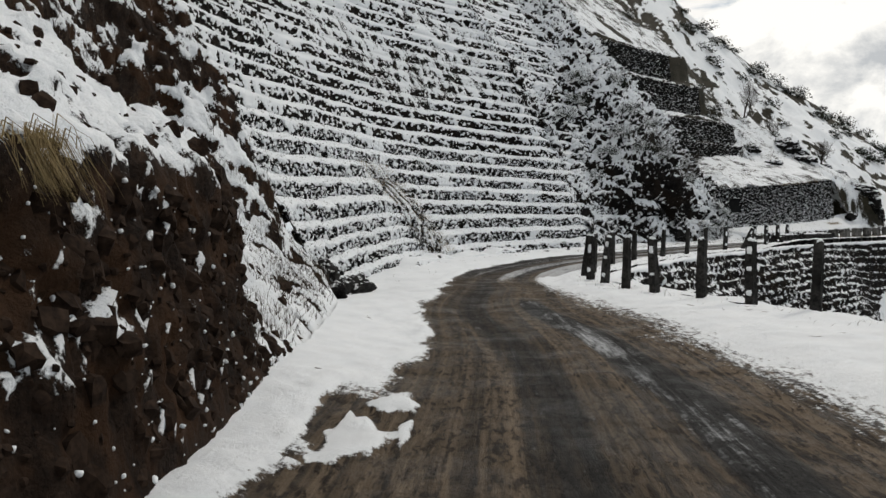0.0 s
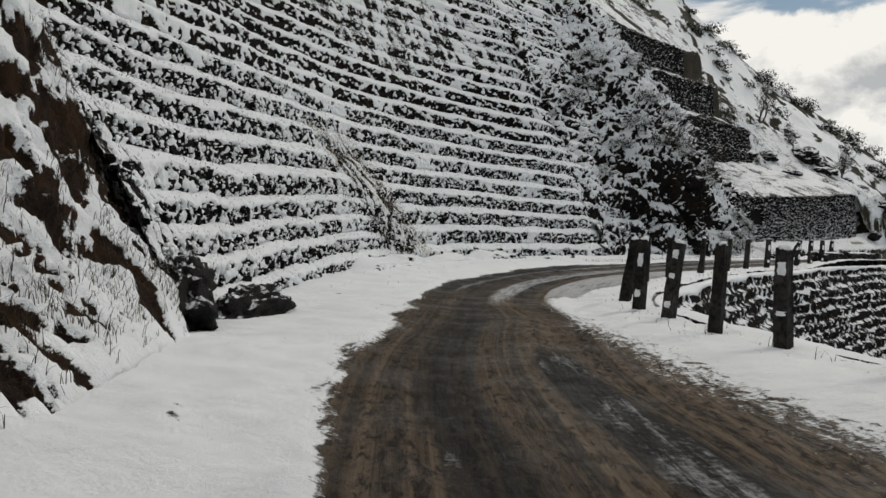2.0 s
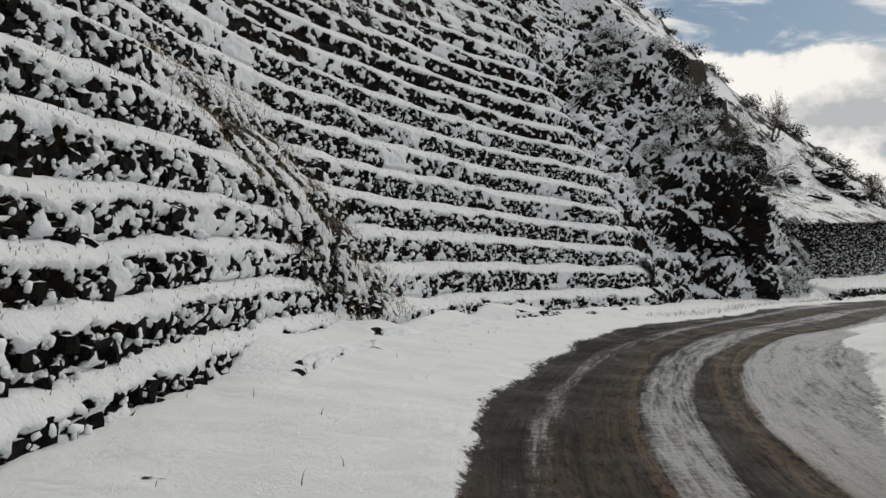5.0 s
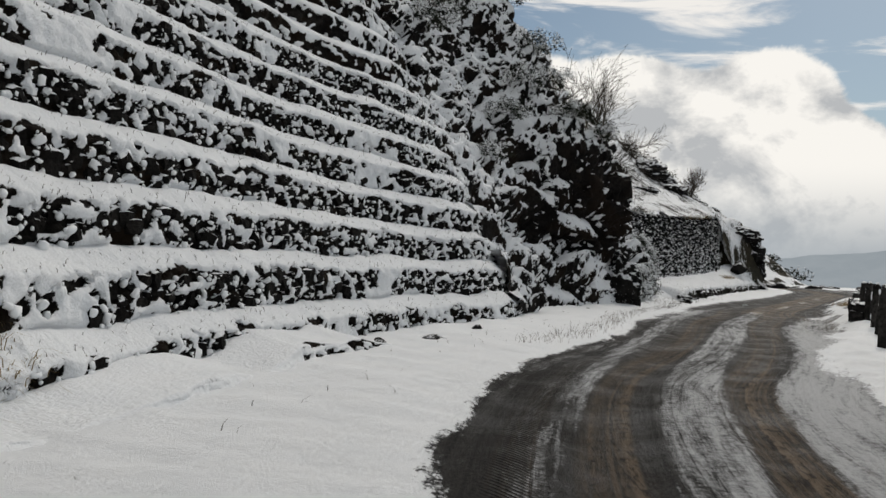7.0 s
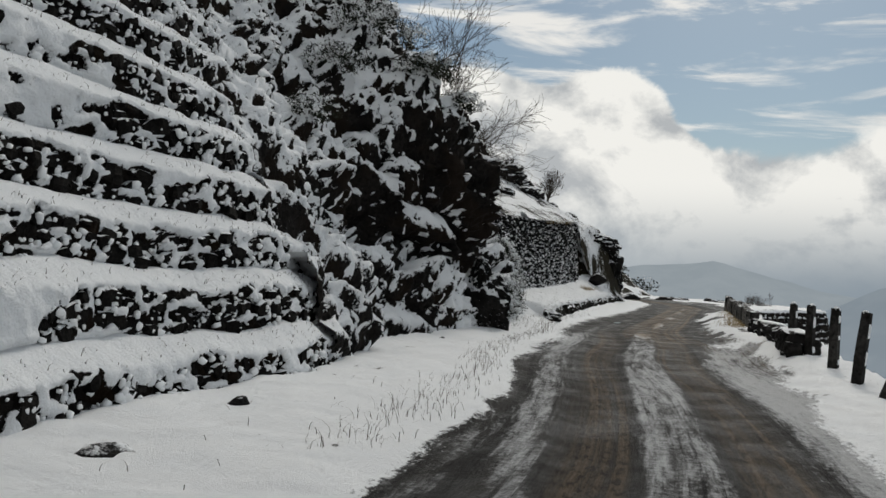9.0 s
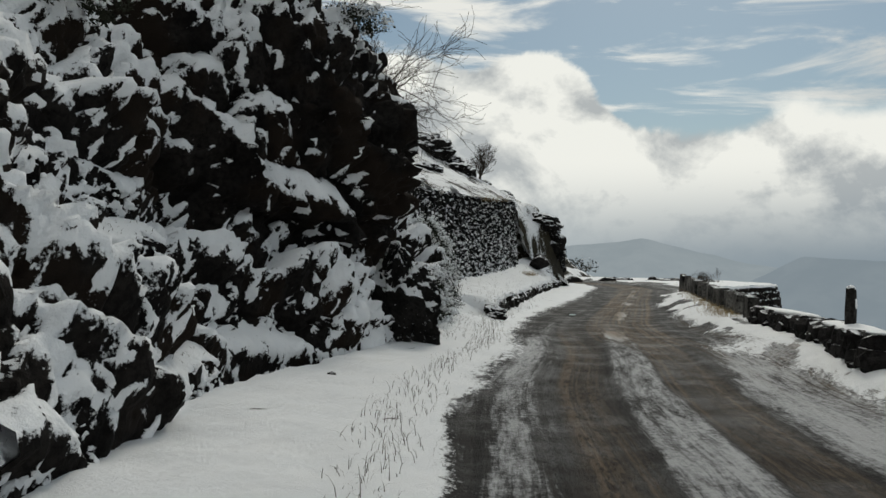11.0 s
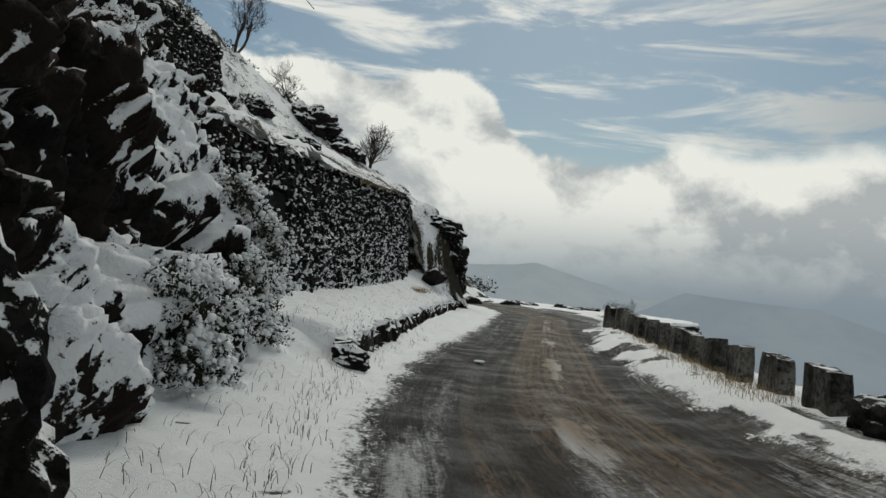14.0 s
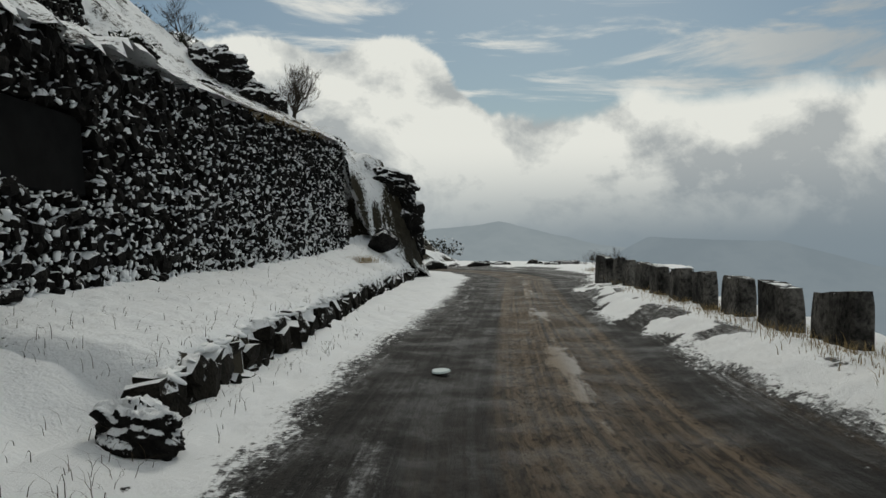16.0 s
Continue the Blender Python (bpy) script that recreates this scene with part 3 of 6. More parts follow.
def gully(S, V):
    """Where the courses are broken: a slumped grassy mound near the foot, and patches further up."""
    mound = np.exp(-((S - MOUND + 0.35 * np.minimum(V, 6)) / 1.7) ** 4) * (1 - smooth(V, 4.5, 7.5))
    seam = np.exp(-((S - MOUND + 1.4 + 0.05 * V) / 0.7) ** 2) * 0.25
    patch = smooth(fbm(S * 0.16, V * 0.22, 9, 3, 45), 0.16, 0.36) * 0.75 * smooth(V, 3, 6)
    high = smooth(V, 19, 24) * 0.55
    rough_end = 1 - smooth(S, 0.6, 2.4)
    return np.clip(np.maximum.reduce([mound, seam, patch, high, rough_end]), 0, 1)


def build_terraces():
    top = tagged(new("hillside_terraces"), "steep hillside of dark dry-stone terraces banked with snow", "terraced hillside", kind="structure")
    stones = []
    for name, t0, t1, step, v in (("terrace_courses", 3.5, 13.05, 0.034, np.linspace(0, 8, 8 * 20 + 1)), ("terrace_courses", 3.3, 13.3, 0.07, np.linspace(8, 44, 36 * 11 + 1))):
        foot, normal, base, s = terrace_frame(t0, t1, step, 0.08)
        s = s + (np.interp(t0, np.arange(len(PLAN)), length_along(PLAN[:, :2])) - np.interp(4.6, np.arange(len(PLAN)), length_along(PLAN[:, :2])))
        S, V, f, d, h, keep = terrace_surface(foot, normal, base, s, v, gully, 0.345)
        snow = riser_snow(S, h, f, keep, -0.085 + 0.105 * smooth(V, 8, 22))
        lump, tone = cells(S * 6.0, h * 7.0, 0, 46)
        rubble = (0.45 - lump) * 0.13 * (1 - snow) + (tone - 0.5) * 0.05 * (1 - snow)
        bubble, _ = cells(S * 8, h * 8, d * 3, 50)
        puff = snow * (0.055 + 0.05 * fbm(S * 3.0, h * 3.0, 8, 4, 47) + 0.06 * (0.5 - bubble) * (1 - smooth(f, 0.55, 0.75)))
        d = d - puff * smooth(f, 0.0, 0.1) - rubble + 0.05 * fbm(S * 1.5, h * 1.5, 4, 4, 48)
        d = d - 0.40 * np.exp(-((S - MOUND + 0.35 * V) / 1.5) ** 2) * (1 - smooth(V, 3.0, 6.0)) * smooth(V, 0, 0.6)
        h = h + snow * (0.03 + 0.05 * fbm(S * 2.5, V * 2.5, 6, 3, 49)) * np.minimum(1, V)
        z = base[:, None] + h - 0.25 * (V < 0.02)
        P = np.stack([foot[:, 0:1] + normal[:, 0:1] * d, foot[:, 1:2] + normal[:, 1:2] * d, z], -1)
        x, y = P[..., 0], P[..., 1]
        inside = y > np.interp(-x, [3.0, 3.6, 5.7, 7.3, 14], [17.2, 17.4, 17.8, 19.2, 24.0])
        i = np.arange(x.size).reshape(x.shape)
        q = np.stack([i[:-1, :-1], i[1:, :-1], i[1:, 1:], i[:-1, 1:]], -1)[inside[:-1, :-1]]
        used, q = np.unique(q.ravel(), return_inverse=True)
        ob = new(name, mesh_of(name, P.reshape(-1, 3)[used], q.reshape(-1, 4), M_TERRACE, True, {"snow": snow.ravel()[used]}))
        ob.parent = top
        stones.append((P, snow, f, V, inside, S))
    return top, stones


TERRACES, TERRACE_POINTS = build_terraces()


def build_low_course():
    """A sunken first course, half drowned in the snow of the verge."""
    t = even(PLAN[:, 0:2], 0.035, 6.9, 10.6)
    p = spline(PLAN, t)
    foot, nrm = p[:, 0:2], hillward(p[:, 0:2], 60)
    s = length_along(foot)
    v = np.linspace(0, 1, 46)
    S, V = np.meshgrid(s, v, indexing="ij")
    fade = smooth(S, 0.0, 2.0) * (1 - smooth(S, s[-1] - 3.0, s[-1]))
    high = fade * np.clip(0.12 + 0.40 * fbm(S * 0.5, 0, 0, 3, 171), 0.02, 0.24)
    d = np.interp(V, [0, 0.1, 0.5, 0.62, 1], [-0.80, -0.66, -0.58, -0.45, 0.10]) + 0.30 * fbm(S * 0.6, 0, 1, 3, 172)
    h = high * np.interp(V, [0, 0.1, 0.5, 0.62, 1], [-0.6, 0.0, 0.85, 1.0, 1.0]) + 0.10 * smooth(V, 0.6, 1.0) * fade - 0.30 * (V < 0.03)
    far, tone, rise = rubble(S * 5.0, h * 5.0 + 0.3, 173)
    cover = smooth(rise + 0.5 * fbm(S * 10, h * 8, 0, 3, 174), 0.0, 0.15)
    patch = smooth(fbm(S * 0.8, 3.0, 0, 3, 175), -0.06, 0.08) * smooth(high, 0.06, 0.12)
    riser = smooth(V, 0.08, 0.16) * (1 - smooth(V + 0.3 * fbm(S * 4, h * 3, 0, 3, 176), 0.46, 0.54))
    snow = 1 - riser * (1 - cover) * patch
    d = d + 0.05 * fbm(S * 4, V * 4, 0, 4, 177) - 0.05 * snow + (far - 0.4) * 0.10 * (1 - snow)
    h = h + 0.04 * fbm(S * 2, V * 3, 2, 3, 178) * V
    P = np.stack([foot[:, 0:1] + nrm[:, 0:1] * d, foot[:, 1:2] + nrm[:, 1:2] * d, p[:, 8:9] + 0.13 + h], -1)
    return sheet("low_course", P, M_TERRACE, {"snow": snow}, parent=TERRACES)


build_low_course()


def profile_sheet(name, path, keys, step, dd, mat, rock, snow_bias, label, category, seed=60, zbase=None, thick=0.10, reach=None, blur=60, clots=0.0, clot_scale=3.2, strata=0.0, bare_spots=0.0, soft=0.0, overhang=0.0, blend=7, most=1.0, feather=0.0):
    """A slope over a foot line. keys: along-parameter -> list of (run, height); rock: relief in metres, coarse and fine."""
    path = np.asarray(path, float)
    t = even(path, step)
    p = spline(path, t)
    nrm = hillward(p, blur)
    ts = np.array([k[0] for k in keys], float)
    n = int(reach / dd)
    v = np.linspace(0, 1, n)
    R, H = [], []
    for _, prof in keys:
        prof = np.array(prof, float)
        arc = np.concatenate([[0], np.cumsum(np.hypot(*np.diff(prof, axis=0).T))])
        R.append(np.interp(v * arc[-1], arc, prof[:, 0]))
        H.append(np.interp(v * arc[-1], arc, prof[:, 1]))
    R, H = np.array(R), np.array(H)
    d = np.stack([np.interp(t, ts, R[:, j]) for j in range(n)], 1)
    h = np.stack([np.interp(t, ts, H[:, j]) for j in range(n)], 1)
    P = np.stack([p[:, 0:1] + nrm[:, 0:1] * d, p[:, 1:2] + nrm[:, 1:2] * d, p[:, 2:3] + h], -1)
    N = grid_normals(P)
    x, y, z = P[..., 0], P[..., 1], P[..., 2]
    wx, wy, wz = (0.45 * fbm(x * 0.9, y * 0.9, z * 0.9, 4, seed + q) for q in (20, 24, 28))
    c1, t1 = cells((x + wx) * 0.6, (y + wy) * 0.6, (z + wz) * 0.5, seed)
    c2, t2 = cells((x + wx) * 1.8, (y + wy) * 1.8, (z + wz) * 1.4, seed + 5)
    c3, t3 = cells(x * 5.5 + wx * 3, y * 5.5 + wy * 3, z * 4.6 + wz * 3, seed + 9)
    relief = rock[0] * ((0.5 - c1) * 0.6 + (t1 - 0.5) * 0.5 + 1.3 * fbm(x * 0.5, y * 0.5, z * 0.5, 5, seed + 1)) + rock[1] * ((0.5 - c2) * 0.5 + (t2 - 0.5) * 0.6) + rock[1] * 0.45 * ((0.5 - c3) + (t3 - 0.5) * 0.5) + rock[1] * 0.9 * fbm(x * 4, y * 4, z * 4, 4, seed + 2, 0.6)
    if strata:
        along = length_along(p)[:, None]
        phase = z * 0.62 + 0.28 * along + 1.5 * fbm(x * 0.35, y * 0.35, z * 0.35, 4, seed + 12)
        saw = phase - np.floor(phase)
        relief = relief + strata * (np.where(saw < 0.8, saw / 0.8, (1 - saw) / 0.2) - 0.45) * (1 - 0.5 * smooth(h, 5, 9))
    relief = relief * smooth(np.arange(n)[None, :] * dd, 0.0, 0.9)
    if strata:
        relief = relief * (0.5 + 0.5 * smooth(t, 0.2, 1.5))[:, None]
    P = P + N * relief[..., None]
    N = grid_normals(P)
    sharp = N[..., 2].copy()
    for _ in range(blend):
        N[1:-1, 1:-1] = (N[1:-1, 1:-1] * 2 + N[:-2, 1:-1] + N[2:, 1:-1] + N[1:-1, :-2] + N[1:-1, 2:]) / 6
    cover = 0.72 * N[..., 2] + 0.28 * sharp + 0.55 * fbm(x * 1.3, y * 1.3, z * 1.3, 4, seed + 3) + 0.5 * fbm(x * 4, y * 4, z * 4, 4, seed + 4, 0.65) + feather * fbm(x * 9, y * 9, z * 6, 3, seed + 16, 0.6) + np.interp(t, ts, np.broadcast_to(snow_bias, ts.shape))[:, None]
    if overhang:
        k = (smooth(t, 3.65, 4.05) * (1 - smooth(t, 7.1, 7.8)))[:, None]
        brink = np.clip(2.8 - 1.0 * (t - 3.75), 1.4, 2.9)[:, None] + 0.5 * fbm(x, y, z, 3, seed + 30)
        cover = cover + 0.36 * k * (1 - smooth(h - brink, -0.4, 0.1)) - 2.8 * overhang * k * smooth(h - brink, -0.1, 0.4) * (1 - smooth(h - 2.2 * smooth(t, 5.6, 6.6)[:, None], 4.0, 5.2))
    snow = smooth(cover, 0.36 - soft, 0.60 + soft)
    if clots:
        snow = np.maximum(snow, smooth(fbm(x * clot_scale, y * clot_scale, z * clot_scale, 4, seed + 7, 0.6) + 0.10 * fbm(x * 0.7, y * 0.7, z * 0.7, 2, seed + 8), clots, clots + 0.08))
    if bare_spots:
        snow = snow * (1 - smooth(fbm(x * 2.2, y * 2.2, z * 2.2, 5, seed + 14, 0.6), bare_spots, bare_spots + 0.08))
    snow = snow * most
    P[..., 2] += snow * thick * (0.6 + fbm(x * 3, y * 3, 0, 3, seed + 6))
    P += N * (snow * thick * 0.5)[..., None]
    ob = sheet(name, P, mat, {"snow": snow})
    return tagged(ob, label, category, kind="structure"), P, snow


# ---- near bank, rock outcrop ----
BANK_PATH = [(-1.8, -9, 0.05), (-1.6, -3, 0.05), (-1.45, 2, 0.05), (-1.42, 5, 0.05), (-1.45, 7.5, 0.05), (-1.55, 10, 0.1), (-1.7, 13, 0.1), (-2.1, 16.3, 0.12), (-3.0, 18.9, 0.3), (-4.0, 20.5, 1.2), (-5.7, 21.5, 3.2), (-7.3, 23.3, 5.6), (-9.4, 26.2, 9.0)]
face = [(0, -0.2), (0.12, 0.35), (0.42, 1.75), (0.62, 1.95), (1.6, 2.6), (4.0, 5.0), (6, 8.5), (12, 16)]
slope = [(0, -0.2), (0.25, 0.12), (0.9, 0.55), (2.4, 2.1), (3.5, 3.1), (4.2, 5.8), (6.5, 9.0), (12, 17)]
shoulder = [(0, -0.2), (0.2, 0.3), (0.7, 1.1), (1.3, 2.4), (2.1, 4.2), (3.6, 6.8), (6.5, 10), (12, 17)]
brow = [(0, -0.9), (0.15, 0.2), (0.6, 0.7), (1.0, 1.2), (1.6, 2.8), (2.6, 4.2), (6, 8), (12, 14)]
BANK, BANK_P, _ = profile_sheet("earth_bank", BANK_PATH, [(0, face), (3.2, face), (3.90, face), (4.70, slope), (6.3, slope), (7.2, shoulder), (8.0, brow), (12, brow)], 0.05, 0.05, M_BANK, (0.20, 0.15), (0.04, 0.04, 0.04, 0.12, 0.12, 0.12, 0.02, 0.02),
                          "cut bank of dark brown earth with snow clots and a snowy top", "earth bank", seed=60, reach=15, clots=0.25, clot_scale=9.0, bare_spots=0.095, soft=0.08, blend=12, most=0.86)

ROCK_PATH = [(7.9, 43.6, 0.05), (8.9, 44.9, 0.1), (9.6, 46.6, 0.3), (10.9, 48.3, 0.35), (12.5, 49.4, 0.2), (14.0, 50.5, 0.05), (15.2, 52.0, 0.05), (16.6, 53.9, 0.1), (18.1, 55.9, 0.2), (19.2, 57.3, 0.35), (20.1, 59.1, 0.55), (20.7, 60.5, 0.7)]
steep = [(0, -0.3), (0.15, 0.5), (0.5, 1.1), (1.1, 1.9), (1.4, 2.7), (2.2, 3.8), (3.1, 5.4), (5.2, 9.4), (9.5, 15.5), (16, 23)]
bulge = [(0, -0.3), (0.05, 0.5), (0.40, 1.0), (0.80, 1.7), (0.35, 2.5), (0.25, 3.6), (1.0, 5.0), (2.4, 6.6), (6.0, 11.5), (14, 20)]
back = [(0, -0.3), (0.3, 0.4), (0.8, 1.6), (1.1, 2.9), (2.2, 4.4), (4.2, 8.2), (7.0, 11.5), (10, 15), (16, 21)]
heap = [(0, -0.3), (0.08, 0.4), (0.25, 1.1), (0.6, 1.9), (1.2, 2.7), (2.4, 3.7), (4.4, 7.4), (7.2, 11), (10, 14.5), (16, 21)]
ROCK, ROCK_P, _ = profile_sheet("rock_outcrop", ROCK_PATH, [(0, steep), (2.6, steep), (4.2, bulge), (6.0, bulge), (7.0, heap), (9.6, heap), (11, back)], 0.048, 0.048, M_ROCK, (0.62, 0.34), (0.20, 0.24, 0.30, 0.20, 0.36, 0.40, 0.30),
                          "black craggy rock outcrop patched with clinging snow", "rock outcrop", seed=80, reach=27, clots=0.17, clot_scale=5.5, strata=0.62, soft=0.12, overhang=0.28, blend=10, most=0.86, feather=0.85)

# ---- hill beyond the outcrop ----
CREST = np.array([(17.6, 57.2, 3.3, 0), (19.2, 59.0, 3.6, 0), (24.5, 64.5, 4.0, 0), (30.0, 70.2, 4.5, 0), (35.3, 75.9, 4.95, 0.0), (36.1, 76.7, 3.6, 0.45), (37.3, 77.3, 2.1, 0.85), (38.7, 77.7, 1.6, 0.9), (40.2, 78.2, 1.2, 0.95), (41.4, 79.0, 0.7, 1), (42.6, 80.8, 0.4, 1), (43.9, 85, 0.3, 1), (43.0, 92, 0.3, 1), (39.5, 102, 0.3, 1), (34, 114, 0.3, 0.6), (28, 130, 0.3, 0.5), (20, 150, 0.3, 0.5)])


def line_distance(x, y, line):
    """Signed distance (left is positive) to a polyline with extra columns, and those columns at the nearest point."""
    best, side, cols = np.full(x.shape, 1e9), np.ones(x.shape), np.zeros(x.shape + (line.shape[1] - 2,))
    for a, b in zip(line[:-1], line[1:]):
        ex, ey = b[0] - a[0], b[1] - a[1]
        t = np.clip(((x - a[0]) * ex + (y - a[1]) * ey) / (ex * ex + ey * ey), 0, 1)
        d = np.hypot(x - a[0] - t * ex, y - a[1] - t * ey)
        s = np.sign(ex * (y - a[1]) - ey * (x - a[0]))
        near = d < best
        best, side = np.where(near, d, best), np.where(near, s, side)
        cols = np.where(near[..., None], a[2:] + (b[2:] - a[2:]) * t[..., None], cols)
    return best * side, cols


CREST_LINE = spline(CREST, np.linspace(0, len(CREST) - 1, 140))


def hill_height(x, y):
    d, cols = line_distance(x, y, CREST_LINE)
    base, nose = cols[..., 0], np.clip(cols[..., 1], 0, 1)
    along = (x - 19.2) * 0.695 + (y - 59.0) * 0.719
    walled = 1 - smooth(along, 19.5, 23.5)
    ledge = np.interp(d, [-0.5, 0, 1.5, 3.0, 6.0, 7.7, 12, 40], [0.0, 0, 0.7, 1.2, 1.9, 2.3, 5.5, 32.0])
    free = np.interp(d, [-0.5, 0, 3.0, 6.0, 7.5, 10, 14, 40], [0.0, 0, 1.3, 2.9, 4.3, 6.6, 10.4, 36.0])
    nosed = np.interp(d, [-0.5, 0, 0.5, 1.5, 3.0, 4.7, 8, 14, 40], [-0.8, 0, 2.2, 3.9, 4.9, 5.6, 8.0, 12.5, 34.0])
    return base + (ledge * walled + free * (1 - walled)) * (1 - nose) + nosed * nose, d, nose


def hill_terraces(x, y, d):
    """Ground held up by the upper walls, in steps behind them."""
    along = (x - 19.2) * 0.695 + (y - 59.0) * 0.719
    step = np.interp(d, [8.0, 8.2, 8.9, 9.1, 11.2, 11.4, 12.8, 13.0, 16, 40], [-9, 8.3, 8.5, 10.7, 11.6, 14.2, 14.9, 17.2, 20, 44])
    return np.where(along < 21.4 - 0.25 * np.maximum(d - 11, 0), step, -9.0)


HILL_GRID = []


def build_hill():
    gx, gy = np.arange(-14, 45.5, 0.16), np.arange(56, 128, 0.2)
    x, y = np.meshgrid(gx, gy, indexing="ij")
    z, d, nose = hill_height(x, y)
    wide = z.copy()
    for _ in range(24):
        for axis in (0, 1):
            e = np.pad(wide, [(2, 2) if a == axis else (0, 0) for a in (0, 1)], mode="edge")
            wide = (wide * 2 + (e[4:] + e[:-4] if axis == 0 else e[:, 4:] + e[:, :-4])) / 4
    k = smooth(d, 1.2, 4.0)
    z = z * (1 - k) + wide * k
    z = np.maximum(z, hill_terraces(x, y, d))
    crag = smooth(fbm(x * 0.12, y * 0.12, 0, 3, 101), 0.08, 0.28)
    cliff = nose * smooth(d, -0.5, 0.1) * (1 - smooth(d, 1.5, 3.5))
    c1, t1 = cells(x * 0.6, y * 0.6, z * 0.8, 102)
    c2, t2 = cells(x * 1.9, y * 1.9, z * 2.2, 103)
    z = z + (0.25 + 0.9 * np.maximum(crag, cliff)) * ((0.5 - c1) + 0.15 * (t1 - 0.5)) * 0.7 + (0.10 + 0.3 * np.maximum(crag, cliff)) * (0.5 - c2) + 0.6 * fbm(x * 0.2, y * 0.2, 0, 4, 104) * smooth(d, 2, 6)
    P = np.stack([x, y, z], -1)
    HILL_GRID.append(z)
    N = grid_normals(P)
    snow = smooth(N[..., 2] + 0.5 * fbm(x * 0.9, y * 0.9, 0, 5, 105) + 0.45 * fbm(x * 5, y * 5, 0, 3, 106) - 0.10 * cliff * smooth(x, 39.2, 40.4) + 0.30 * nose * (1 - smooth(x, 38.8, 40.0)) + 0.02 * (1 - nose), 0.28, 0.64)
    snow = snow * (1 - 0.75 * smooth(fbm(x * 0.35, y * 0.35, 2, 4, 107), 0.17, 0.27) * smooth(d, 7, 12))
    snow = snow * (0.66 + 0.6 * fbm(x * 1.1, y * 1.1, 3, 4, 108) + 0.4 * fbm(x * 3.5, y * 3.5, 4, 3, 109))
    P[..., 2] += 0.06 * snow
    i = np.arange(x.size).reshape(x.shape)
    q = np.stack([i[:-1, :-1], i[1:, :-1], i[1:, 1:], i[:-1, 1:]], -1)
    keep = (d[:-1, :-1] > 0.08 - 0.6 * nose[:-1, :-1]) & (d[1:, 1:] > 0.08 - 0.6 * nose[:-1, :-1])
    along = (x - 19.2) * 0.695 + (y - 59.0) * 0.719
    keep &= (along > 1.2)[:-1, :-1] | (d > 3.0)[:-1, :-1]
    q = q[keep]
    used, q = np.unique(q.ravel(), return_inverse=True)
    ob = new("hill_slope", mesh_of("hill_slope", P.reshape(-1, 3)[used], q.reshape(-1, 4), M_HILL, True, {"snow": snow.ravel()[used]}))
    return tagged(ob, "snowy grass hillside with rocks above the retaining wall", "hillside", kind="structure")


build_hill()


def build_far_hill():
    """The next spur of the hill, past the bend."""
    crest = np.array([(5, 118, 46), (22, 126, 42), (38, 136, 36), (49, 140, 29), (57, 139, 23.5), (64, 138.5, 18.5), (70, 138, 14.5), (74.5, 137, 10), (77, 136, 3), (78.5, 135, -6), (79.5, 133, -14)], float)
    t = np.linspace(0, len(crest) - 1, 320)
    top = spline(crest, t)
    k = np.linspace(0, 1, 110)
    foot = top + np.array((-4, -46, 0))
    foot[:, 2] = -6
    P = top[:, None, :] * (1 - k)[None, :, None] + foot[:, None, :] * k[None, :, None]
    back = top + np.array((2, 14, -9))
    x, y, z = P[..., 0], P[..., 1], P[..., 2]
    P[..., 2] += 2.4 * fbm(x * 0.08, y * 0.08, 0, 5, 161) + 0.8 * fbm(x * 0.4, y * 0.4, 0, 4, 162)
    P = np.concatenate([back[:, None, :], P], 1)
    x, y = P[..., 0], P[..., 1]
    snow = smooth(0.52 + 0.9 * fbm(x * 0.25, y * 0.25, 0, 5, 163) + 0.6 * fbm(x * 1.2, y * 1.2, 0, 3, 164), 0.3, 0.55)
    ob = sheet("far_spur", P, M_HILL, {"snow": snow}, flip=True)
    return tagged(ob, "snowy scrub-dotted hill spur beyond the bend", "hillside", kind="structure"), P


FAR_SPUR, FAR_P = build_far_hill()

# ---- bank and ledge under the retaining wall ----
WALL = np.array([(18.9, 58.7, 0.75, 3.55), (20.4, 60.35, 0.8, 3.65), (24.8, 64.9, 0.95, 3.95), (30.2, 70.5, 1.2, 4.45), (35.2, 75.75, 1.55, 4.9)])
KERB = np.array([(21.1, 57.8, 0.30), (22.3, 59.2, 0.50), (25.4, 62.5, 0.54), (31.4, 69.2, 0.55), (35.5, 73.4, 0.62), (38.3, 76.1, 0.66), (40.6, 78.6, 0.6)])


